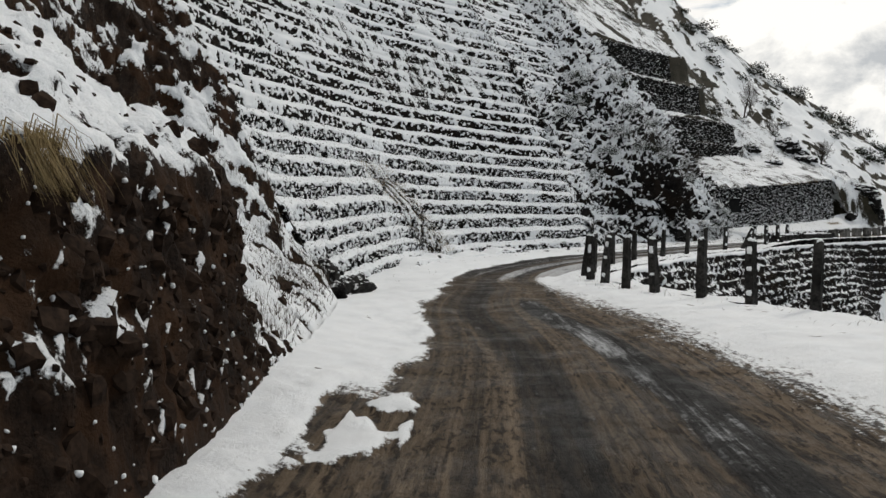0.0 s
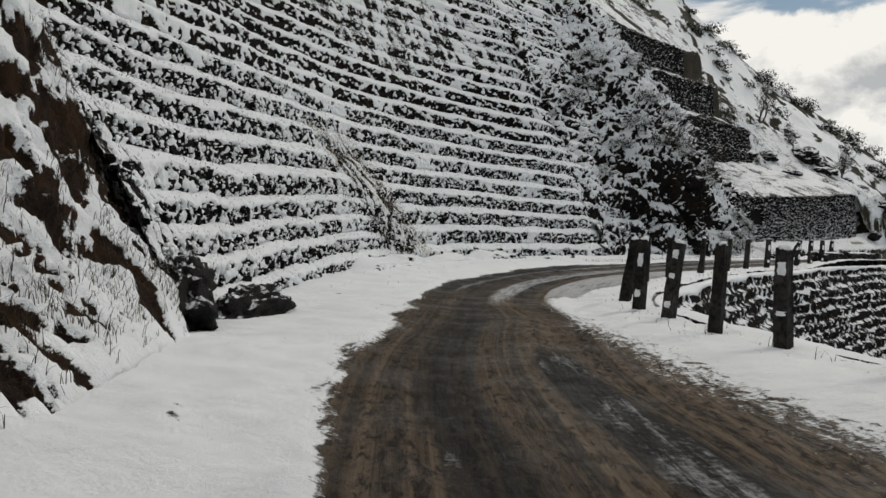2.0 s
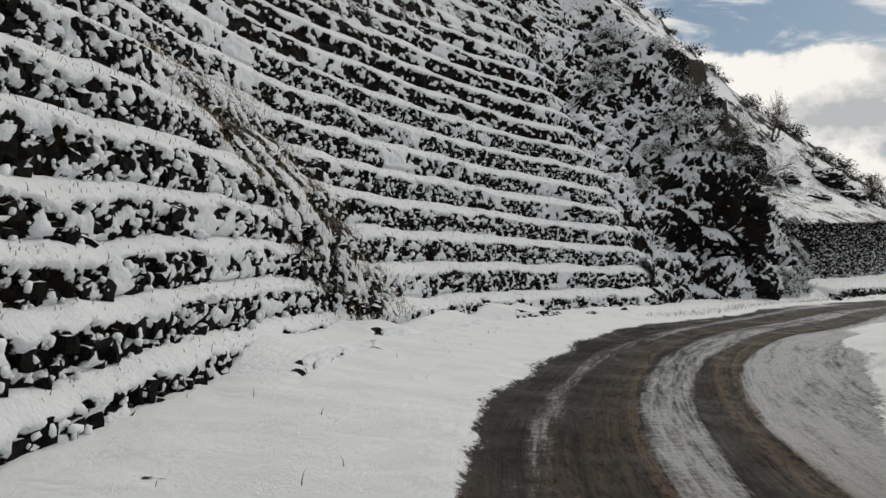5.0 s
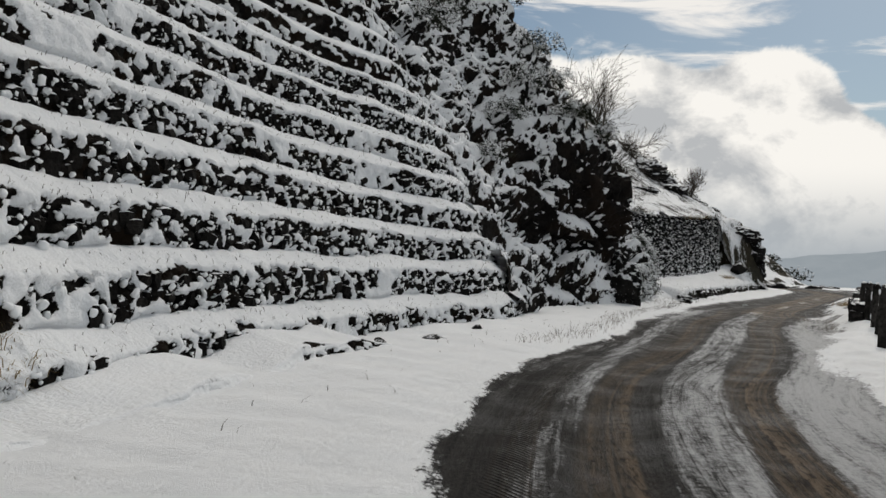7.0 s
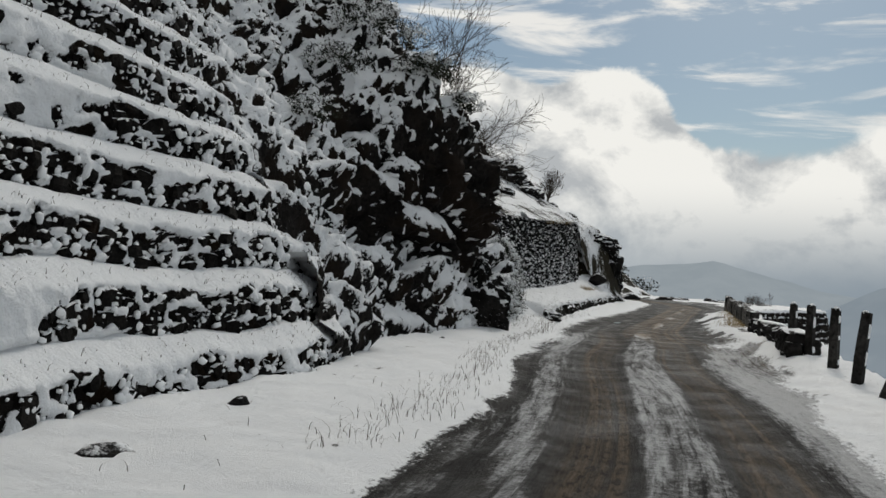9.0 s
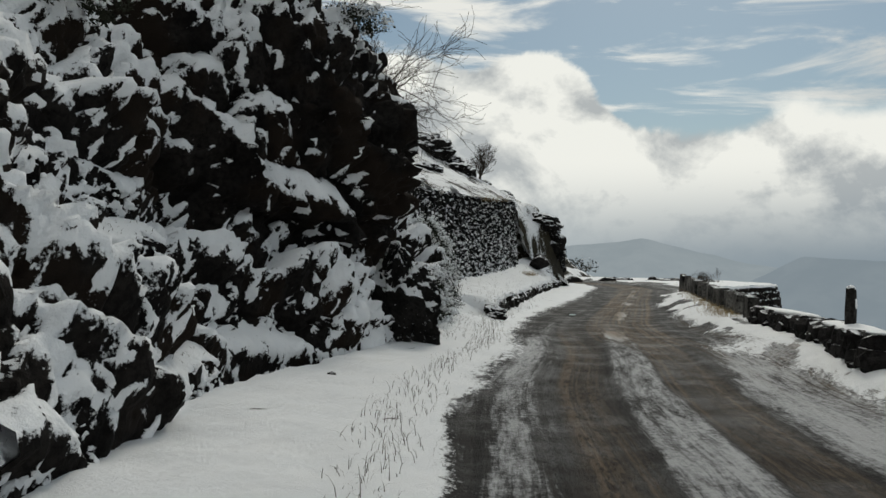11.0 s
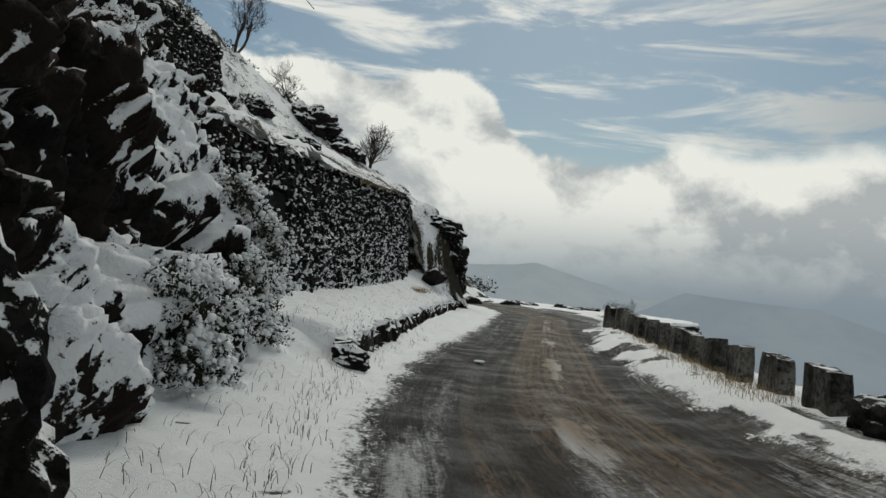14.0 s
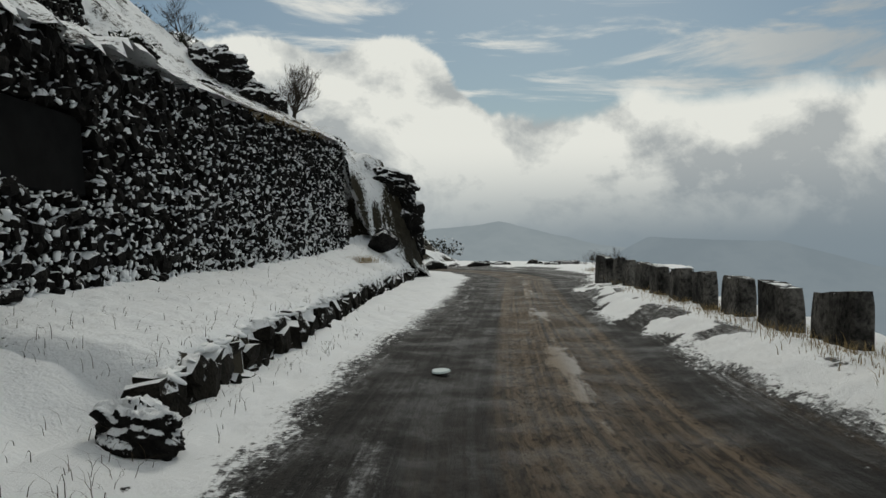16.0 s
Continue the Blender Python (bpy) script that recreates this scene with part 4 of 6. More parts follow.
def build_ledge():
    n, m = 420, 40
    inner = spline(np.array([(19.6, 59.8, 0.62), (20.6, 60.7, 0.85), (24.7, 65.05, 1.0), (30.1, 70.6, 1.25), (35.1, 75.9, 1.65), (37.6, 77.6, 1.9), (39.6, 78.9, 1.3)]), np.linspace(0, 6, n))
    outer = spline(KERB, np.linspace(0, 6, n))
    out = -hillward(outer, 4) * (0.02 + 0.30 * fbm(length_along(outer) * 1.1, 0, 0, 4, 114))[:, None]
    outer[:, :2] += out
    t = np.linspace(0, 1, m)[None, :, None]
    P = outer[:, None, :] * (1 - t) + inner[:, None, :] * t
    x, y = P[..., 0], P[..., 1]
    P[..., 2] -= 0.50 * (1 - smooth(np.linspace(0, 1, n), 0.0, 0.10))[:, None]
    P[..., 2] += 0.10 * fbm(x * 1.1, y * 1.1, 0, 4, 111) + 0.05 * fbm(x * 5, y * 5, 0, 3, 112) - 0.55 * (t[..., 0] < 0.01) + 0.08 * smooth(t[..., 0], 0, 0.1)
    snow = smooth(0.75 + 0.5 * fbm(x * 3, y * 3, 0, 4, 113) - 0.3 * smooth(t[..., 0], 0.06, 0.0), 0.3, 0.6) * (0.84 + 0.4 * fbm(x * 1.5, y * 1.5, 0, 4, 117))
    ob = sheet("snow_ledge", P, M_HILL, {"snow": snow}, flip=False)
    return tagged(ob, "snow-covered ledge between kerb and retaining wall", "ledge", kind="structure")


build_ledge()


def build_verge_patch():
    n, m = 160, 40
    inner = spline(np.array([(13.4, 51.6, 0.4), (15.2, 54.0, 0.4), (17.0, 57.0, 0.5), (18.4, 58.8, 0.6), (20.2, 60.4, 0.85)]), np.linspace(0, 4, n))
    outer = spline(np.array([(14.6, 50.6, 0.1), (16.4, 53.0, 0.1), (18.6, 55.5, 0.12), (20.4, 57.3, 0.13), (21.6, 58.7, 0.28)]), np.linspace(0, 4, n))
    t = np.linspace(0, 1, m)[None, :, None]
    P = outer[:, None, :] * (1 - t) + inner[:, None, :] * t
    x, y = P[..., 0], P[..., 1]
    hollow = np.exp(-((x - 20.6) ** 2 + (y - 57.9) ** 2) / 0.5)
    P[..., 2] += 0.12 * fbm(x * 0.9, y * 0.9, 0, 4, 115) + 0.03 * fbm(x * 5, y * 5, 0, 3, 116) - 0.25 * hollow
    ob = sheet("snow_verge", P, M_HILL, {"snow": np.ones(x.shape)})
    return tagged(ob, "deep smooth snow between the road edge and the rock", "snow", kind="structure")


build_verge_patch()

# ---- the slope below the road, and the ground to the horizon ----


def build_downhill():
    top = tagged(new("lower_slope"), "stone-terraced slope falling away below the road edge", "slope", kind="structure")
    t = even(PLAN[:, 6:8], 0.09, 0.3, 21.0)
    p = spline(PLAN, t)
    foot, nrm = p[:, 6:8], -hillward(p[:, 6:8], 60)
    s = length_along(foot)
    v = np.linspace(0, 24, 24 * 9 + 1)
    S, V = np.meshgrid(s, v, indexing="ij")
    c, f = np.floor(V), V - np.floor(V)
    tt = np.repeat(t[:, None], len(v), 1)
    wall = smooth(tt, 14.0, 16.0)
    V = V + 0.5 * fbm(S * 0.35, 0, 2, 3, 128) * smooth(V, 1, 3)
    c, f = np.floor(V), V - np.floor(V)
    bend = smooth(tt, 5.0, 8.0)
    run_per = (0.80 - 0.58 * bend) * (1 - wall) + 0.10 * wall
    rise_per = 0.36 + 0.14 * wall
    run = np.interp(f, [0, 0.5, 0.62, 1.0], [0, 0.85, 0.92, 1.0])
    rise = np.interp(f, [0, 0.5, 0.62, 1.0], [0, 0.25, 0.42, 1.0])
    d = (c + run) * run_per + 0.5 * fbm(S * 0.15, V * 0.2, 0, 3, 121) * np.minimum(V, 1)
    h = -(c + rise) * rise_per + 0.2 * fbm(S * 0.8, V * 0.8, 0, 3, 122)
    drip = fbm(S * 4.2, h * 4.2, 0, 4, 123, 0.7)
    snow = np.clip(1 - smooth(f + 0.3 * drip, 0.28, 0.46) * (1 - smooth(drip, 0.0 + 0.12 * wall, 0.24 + 0.14 * wall)) - wall * 0.25, 0, 1)
    snow = snow * (0.25 + 0.70 * smooth(fbm(S * 4.5, h * 4.5, 7, 5, 126, 0.7), -0.08, 0.14)) + 0.35 * smooth(fbm(S * 5.5, h * 5.5, 9, 4, 127, 0.7), 0.06, 0.2)
    snow = np.where(V < 0.6, np.maximum(snow, 0.95), snow)
    lump, tone = cells(S * 3.5, h * 4.5, 0, 124)
    d = d + (0.45 - lump) * 0.16 * (1 - snow) + 0.06 * snow
    z = p[:, 8:9] + 0.12 + h * smooth(V, 0, 0.8) + 0.05 * fbm(S * 2, V * 2, 0, 3, 125)
    P = np.stack([foot[:, 0:1] + nrm[:, 0:1] * d, foot[:, 1:2] + nrm[:, 1:2] * d, z], -1)
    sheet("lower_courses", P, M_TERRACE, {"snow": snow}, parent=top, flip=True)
    return top


build_downhill()


def build_ground():
    u = np.linspace(-1, 1, 221)
    g = np.sign(u) * (np.abs(u) * 60 + 4400 * np.abs(u) ** 5)
    x, y = np.meshgrid(g + 18, g + 45, indexing="ij")
    line = spline(PLAN[:, [6, 7, 8]], np.linspace(0, len(PLAN) - 1, 150))
    d, cols = line_distance(x, y, line)
    out = np.maximum(-d, 0)
    z = np.where(d > 0, -1.6 - 0.05 * d, -1.2 - np.interp(out, [0, 1.5, 10, 60, 400, 900], [0, 4.0, 10, 48, 240, 300]))
    far = np.hypot(x - 18, y - 45)
    z = np.where(d > 0, np.minimum(z, np.interp(far, [0, 120, 500, 1200], [-1.6, -1.6, -150, -300])), z)
    z = z + fbm(x * 0.02, y * 0.02, 0, 5, 131) * np.interp(out, [0, 20, 100, 600], [0, 1.5, 8, 40])
    P = np.stack([x, y, z], -1)
    snow = smooth(0.55 + 0.9 * fbm(x * 0.06, y * 0.06, 0, 5, 132), 0.3, 0.6)
    ob = sheet("ground", P, M_HILL, {"snow": snow})
    return tagged(ob, "snow-streaked valley side falling to the far valley floor", "ground", kind="structure")


build_ground()


def build_mountain(name, az0, az1, dist, heights, seed, mat, label):
    n, m = 240, 14
    a = np.radians(np.linspace(az0, az1, n))
    ridge = np.interp(np.linspace(0, 1, n), np.linspace(0, 1, len(heights)), heights)
    ridge = ridge + 0.05 * dist * 0.12 * fbm(np.linspace(0, 14, n), 0, seed, 5, seed)
    k = np.linspace(0, 1, m)
    r = dist * (1.0 - 0.25 * (1 - k))[None, :] * (1 + 0.02 * fbm(a[:, None] * 20, k[None, :] * 4, 0, 4, seed + 1))
    z = -320 + (ridge[:, None] + 320) * (k[None, :] ** 0.9)
    P = np.stack([18 + np.sin(a)[:, None] * r, 45 + np.cos(a)[:, None] * r, z + 0 * r], -1)
    return tagged(sheet(name, P, mat), label, "mountain", kind="structure")


# both ridges shine evenly; their blue-grey is painted haze
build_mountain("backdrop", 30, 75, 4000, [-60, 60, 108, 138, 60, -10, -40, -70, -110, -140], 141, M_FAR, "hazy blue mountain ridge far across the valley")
build_mountain("backdrop", 47, 119, 2600, [-150, 42, 26, -70, -130, -150, -170, -190, -200, -210], 151, M_NEARFAR, "mountain flank across the valley, greyed blue by painted haze")

# ---- stones ----
rng = np.random.default_rng(7)


def stone_shape(seed, angular=0.55):
    """A rough block: 26 points, 24 faces, about one unit across."""
    r = np.random.default_rng(seed)
    pts, index = [], {}
    for i in range(3):
        for j in range(3):
            for k in range(3):
                if (i, j, k) != (1, 1, 1):
                    index[i, j, k] = len(pts)
                    pts.append((i - 1, j - 1, k - 1))
    p = np.array(pts, float) * 0.5
    ball = p / np.linalg.norm(p, axis=1)[:, None] * 0.58
    p = p * angular + ball * (1 - angular) + r.normal(0, 0.055, p.shape)
    faces = []
    for axis in range(3):
        for side in (0, 2):
            for u in (0, 1):
                for v in (0, 1):
                    quad = []
                    for a, b in ((u, v), (u + 1, v), (u + 1, v + 1), (u, v + 1)):
                        c = [a, b]
                        c.insert(axis, side)
                        quad.append(index[tuple(c)])
                    flip = (side == 0) != (axis == 1)
                    faces.append(quad[::-1] if flip else quad)
    return p, np.array(faces)


STONES = [stone_shape(s) for s in range(10)]


def stone_meshes(name, mat):
    return [mesh_of(name, p, f, mat, False) for p, f in STONES]


def joined_stones(name, places, mat, parent, label, rounded=False):
    """places: location, 3x3 turn, size."""
    vs, fs, n = [], [], 0
    for k, (loc, turn, size) in enumerate(places):
        p, f = STONES[k % len(STONES)]
        vs.append((p * size) @ np.asarray(turn).T + loc)
        fs.append(f + n)
        n += len(p)
    ob = new(name, mesh_of(name, np.concatenate(vs), np.concatenate(fs), mat, rounded))
    ob.parent = parent
    return tagged(ob, label, kind="stuff")


def single_stones(name, places, meshes, parent):
    for k, (loc, turn, size) in enumerate(places):
        ob = new(name, meshes[k % len(meshes)])
        m = Matrix(np.asarray(turn).tolist()).to_4x4() @ Matrix.Diagonal((*[float(s) for s in size], 1))
        m.translation = Vector([float(c) for c in loc])
        ob.matrix_world = m
        ob.parent = parent


def turn_of(ang, lean=0.0, spin=0.0):
    return np.array(Euler((lean, spin, ang)).to_matrix())


def boulder_points(seed, n=36, planes=22, grain=0.07):
    r = np.random.default_rng(seed)
    a, b = np.linspace(0, 2 * np.pi, 2 * n), np.linspace(0.02, np.pi - 0.02, n)
    A, B = np.meshgrid(a[:-1], b, indexing="ij")
    d = np.stack([np.cos(A) * np.sin(B), np.sin(A) * np.sin(B), np.cos(B)], -1)
    q = r.normal(size=(planes, 3))
    q /= np.linalg.norm(q, axis=1)[:, None]
    dist = r.uniform(0.66, 1.0, planes)
    dots = d @ q.T
    rad = np.min(np.where(dots > 0.05, dist / np.maximum(dots, 0.05), 9), axis=-1)
    rad = np.minimum(rad, 1.25) * (1 + grain * 3 * fbm(d[..., 0] * 3 + seed, d[..., 1] * 3, d[..., 2] * 3, 4, seed))
    P = d * rad[..., None]
    i = np.arange(P.shape[0] * P.shape[1]).reshape(P.shape[:2])
    j = np.roll(i, -1, 0)
    f = np.stack([i[:, :-1], i[:, 1:], j[:, 1:], j[:, :-1]], -1).reshape(-1, 4)
    return P.reshape(-1, 3), f


def boulder(loc, size, ang, lean, seed, label, group="", n=30):
    p, f = boulder_points(seed, n)
    p = (p * size) @ turn_of(ang, lean[0], lean[1]).T
    ob = new("boulder", mesh_of("boulder", p, f, M_BOULDER, True))
    ob.location = loc
    return tagged(ob, label, "boulder", group)


def crag(loc, size, ang, seed, label, group="", n=44, mat=None):
    """A broken outcrop: layered, cracked and uneven."""
    a, b = np.linspace(0, 2 * np.pi, 2 * n), np.linspace(0.02, np.pi - 0.02, n)
    A, B = np.meshgrid(a[:-1], b, indexing="ij")
    d = np.stack([np.cos(A) * np.sin(B), np.sin(A) * np.sin(B), np.cos(B)], -1)
    x, y, z = d[..., 0] + seed, d[..., 1], d[..., 2]
    c1, t1 = cells(x * 1.5, y * 1.5, z * 2.4, seed)
    c2, t2 = cells(x * 4, y * 4, z * 6.5, seed + 4)
    rad = 0.95 + 0.5 * fbm(x * 1.2, y * 1.2, z * 1.2, 4, seed) + 0.28 * (t1 - 0.5) + 0.16 * (t2 - 0.5) + 0.2 * (0.4 - c1) + 0.12 * fbm(x * 7, y * 7, z * 9, 3, seed + 2)
    P = (d * rad[..., None]).reshape(-1, 3)
    i = np.arange(P.shape[0]).reshape(d.shape[:2])
    j = np.roll(i, -1, 0)
    f = np.stack([i[:, :-1], i[:, 1:], j[:, 1:], j[:, :-1]], -1).reshape(-1, 4)
    ob = new("crag", mesh_of("crag", (P * size) @ turn_of(ang, 0.12, -0.15).T, f, mat or M_CRAG, True))
    ob.location = loc
    return tagged(ob, label, "rock", group)


def on_hill(x, y):
    z = HILL_GRID[0]
    return float(z[min(int((x + 14) / 0.16 + 0.5), z.shape[0] - 1), min(int((y - 56) / 0.2 + 0.5), z.shape[1] - 1)])


M_CRAG = snowy("snow-streaked crag", (0.009, 0.0085, 0.008), (0.030, 0.028, 0.026), by="up", scale=2.0, edge=1.2, threshold=0.40)

# two slanting slabs of rock at the near end of the terraces, and stones in the snow
crag((-2.62, 17.7, 0.15), (0.48, 1.05, 0.72), 0.3, 3, "large slanting black rock with snow in its hollows", mat=M_BOULDER)
crag((-2.20, 19.2, -0.12), (0.42, 1.15, 0.46), -0.3, 8, "dark wedge-shaped rock lying in the snow by the terraces", mat=M_BOULDER)
crag((20.80, 57.34, 0.16), (0.24, 0.34, 0.24), 0.8, 12, "dark broken kerb stone capped with snow", n=30)
for k, (x, y, z, s) in enumerate([(4.9, 39.3, 0.02, 0.20), (5.25, 39.15, 0.0, 0.10), (3.9, 38.6, 0.1, 0.09), (7.6, 42.6, 0.08, 0.12), (11.6, 47.7, 0.14, 0.06), (10.8, 46.9, 0.13, 0.07), (9.9, 45.6, 0.12, 0.07), (6.1, 40.9, 0.1, 0.1)]):
    boulder((x, y, z), (s * 1.3, s, s * 0.8), k * 1.3, (0.1, 0.2), 20 + k, "small dark stone half sunk in snow", "stones in the snow", 12)
r = np.random.default_rng(41)
for k in range(34):
    t = r.uniform(7.3, 10.4)
    q = spline(PLAN, [t])[0]
    w = r.uniform(0.12, 0.32) if k % 3 else r.uniform(0.05, 0.15)
    x, y = q[0] * (1 - w) + q[2] * w, q[1] * (1 - w) + q[3] * w
    s = r.uniform(0.05, 0.13)
    boulder((x, y, q[8] + 0.10), (s * 1.4, s, s * 0.8), k, (0.2, 0.1), 700 + k, "dark stone poking out of the verge snow below the terraces", "stones in the verge snow", 8)
crag((14.30, 51.10, 0.55), (0.50, 0.85, 1.20), 0.4, 151, "dark rock buttress specked with snow at the outcrop foot")
crag((33.7, 82.6, on_hill(33.7, 82.6) + 0.35), (0.9, 1.5, 0.95), 0.6, 31, "layered dark boulder on the slope above the wall")
crag((35.3, 82.6, on_hill(35.3, 82.6) + 0.15), (0.55, 0.8, 0.55), 0.6, 33, "rough dark boulder on the snowy slope")
for k, (x, y, z, a, c, h) in enumerate([(40.3, 79.3, 3.0, 0.85, 1.1, 1.2), (40.9, 79.9, 1.7, 0.9, 1.1, 1.1), (39.5, 79.3, 4.2, 1.2, 1.3, 0.6), (40.9, 79.6, 0.6, 0.8, 1.0, 0.7), (41.9, 82.0, 2.6, 0.9, 1.3, 1.2)]):
    crag((x, y, z), (a, c, h), 0.4 + 0.5 * k, 61 + k, "craggy black rock jutting at the road bend", "crags at the bend")
for k, (x, y, z, a, c, h) in enumerate([(34.6, 80.6, 7.2, 0.9, 0.7, 0.5), (36.0, 81.8, 7.0, 0.8, 0.6, 0.45), (30.6, 77.4, 6.1, 0.7, 0.9, 0.35), (37.6, 82.6, 6.9, 0.7, 0.6, 0.4), (29.4, 79.8, 8.0, 0.8, 0.7, 0.45), (38.6, 81.6, 5.8, 0.8, 0.6, 0.4)]):
    crag((x, y, on_hill(x, y) + 0.05), (a, c, h), 0.7 * k, 131 + k, "low dark layered rock breaking through the snowy slope", "rocks on the slope above the wall", 30)
boulder((37.0, 75.9, 1.75), (0.55, 0.6, 0.5), 0.4, (0.0, 0.1), 35, "dark boulder at the end of the retaining wall")

# ---- retaining wall ----


def build_wall(name, line, label, single, seed, size=(0.20, 0.135), dab=240):
    """line: x, y, foot, top along the wall."""
    top = tagged(new(name), label, "retaining wall", kind="structure")
    t = even(line, 0.25)
    p = spline(line, t)
    n = hillward(p, 4)
    back = []
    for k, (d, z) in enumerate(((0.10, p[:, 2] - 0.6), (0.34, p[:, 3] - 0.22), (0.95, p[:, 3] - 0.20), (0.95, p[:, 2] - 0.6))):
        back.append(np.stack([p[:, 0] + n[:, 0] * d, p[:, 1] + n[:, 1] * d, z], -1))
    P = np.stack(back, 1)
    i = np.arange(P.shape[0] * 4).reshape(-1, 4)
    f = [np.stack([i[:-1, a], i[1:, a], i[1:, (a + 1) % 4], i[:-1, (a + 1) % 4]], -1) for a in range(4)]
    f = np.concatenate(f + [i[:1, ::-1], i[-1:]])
    # plain backing behind the stones, in the panel's near-black
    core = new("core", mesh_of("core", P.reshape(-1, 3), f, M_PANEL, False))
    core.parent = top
    r = np.random.default_rng(seed)
    s = length_along(p)
    places = []
    z = 0.0
    while z < 1.0:
        rows = size[1] * r.uniform(0.85, 1.2)
        u = r.uniform(0, size[0])
        while u < s[-1]:
            wdt = size[0] * r.uniform(0.55, 1.45)
            q = [np.interp(u + wdt / 2, s, p[:, c]) for c in range(4)]
            m = np.array([np.interp(u + wdt / 2, s, n[:, c]) for c in range(2)])
            hgt = q[3] - q[2]
            zz = z * hgt + rows / 2
            if zz < hgt + 0.02:
                d = 0.02 + 0.24 * zz / hgt + r.uniform(-0.07, 0.07)
                ang = math.atan2(m[1], m[0]) - math.pi / 2
                places.append((np.array([q[0] + m[0] * d, q[1] + m[1] * d, q[2] + zz + r.uniform(-0.06, 0.06)]), turn_of(ang + r.normal(0, 0.2), r.normal(0, 0.25), r.normal(0, 0.38)), np.array([wdt * r.uniform(0.85, 1.2), 0.26, rows * r.uniform(0.8, 1.6)])))
            u += wdt
        z += rows / np.mean(p[:, 3] - p[:, 2])
    places = [q for q in places if not panel_hole(q[0])] if single else places
    if single:
        order = sorted(range(len(places)), key=lambda k: places[k][0][0] + 0.8 * abs(places[k][0][2] - 1.8))
        near = set(order[60:60 + single])
        single_stones("stone", [places[k] for k in sorted(near)], stone_meshes("stone", M_STONE), top)
        places = [places[k] for k in range(len(places)) if k not in near]
    joined_stones("stonework", places, M_STONE, top, "dark rubble stones dabbed with snow")
    dabs = []
    for u, k in zip(r.uniform(0, s[-1], int(s[-1] * dab)), r.uniform(0, 1, int(s[-1] * dab)) ** 1.5):
        q = [np.interp(u, s, p[:, c]) for c in range(4)]
        m = np.array([np.interp(u, s, n[:, c]) for c in range(2)])
        zz = k * (q[3] - q[2])
        d = 0.02 + 0.24 * k - r.uniform(0.07, 0.15)
        loc = np.array([q[0] + m[0] * d, q[1] + m[1] * d, q[2] + zz])
        if single and panel_hole(loc):
            continue
        w = (0.012 + 0.030 * r.uniform(0, 1) ** 1.8) * (1.5 - 0.7 * k)
        dabs.append((loc, turn_of(math.atan2(m[1], m[0]) - math.pi / 2 + r.normal(0, 0.3), r.normal(0.3, 0.3), r.normal(0, 0.7)), np.array([w * r.uniform(0.6, 1.7), r.uniform(0.03, 0.06), w * r.uniform(0.8, 2.6)])))
    joined_stones("snow_dabs", dabs, M_SNOW, top, "small clots of wind-blown snow stuck to the stones", True)
    return top


def panel_hole(loc):
    along = (loc[0] - 20.4) * 0.695 + (loc[1] - 60.35) * 0.719
    return 0.55 < along < 2.55 and 2.02 < loc[2] < 3.0


MAIN_WALL = build_wall("wall_main", WALL, "tall dark rubble retaining wall dabbed all over with snow", 300, 11)
bm = bmesh.new()
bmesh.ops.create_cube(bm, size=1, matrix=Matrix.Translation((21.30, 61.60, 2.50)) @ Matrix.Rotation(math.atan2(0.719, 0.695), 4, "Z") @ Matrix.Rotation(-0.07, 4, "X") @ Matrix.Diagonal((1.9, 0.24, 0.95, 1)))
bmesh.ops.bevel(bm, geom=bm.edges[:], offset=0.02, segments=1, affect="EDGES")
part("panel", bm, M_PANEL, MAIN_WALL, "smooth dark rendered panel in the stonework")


def upper_wall(name, a, b, d, foot, high, seed):
    """A short wall higher on the slope, along the main wall's line, d metres behind it."""
    o, e, n = np.array((19.2, 59.0)), np.array((0.695, 0.719)), np.array((-0.719, 0.695))
    rows = []
    for k in np.linspace(a, b, 4):
        q = o + e * k + n * d
        rows.append((q[0], q[1], foot + 0.012 * (k - a), foot + high + 0.012 * (k - a)))
    return build_wall(name, np.array(rows), "weathered dark stone terrace wall above the road", 0, seed, (0.26, 0.17), 45)


upper_wall("wall_upper", 2.0, 21.6, 7.6, 5.0, 3.2, 21)
upper_wall("wall_higher", 2.0, 21.4, 8.5, 8.0, 2.3, 22)
upper_wall("wall_highest", 6.0, 18.7, 10.8, 11.3, 2.6, 23)
upper_wall("wall_crest", 4.0, 16.0, 12.4, 14.4, 2.4, 24)

# ---- kerb of rubble along the ledge ----


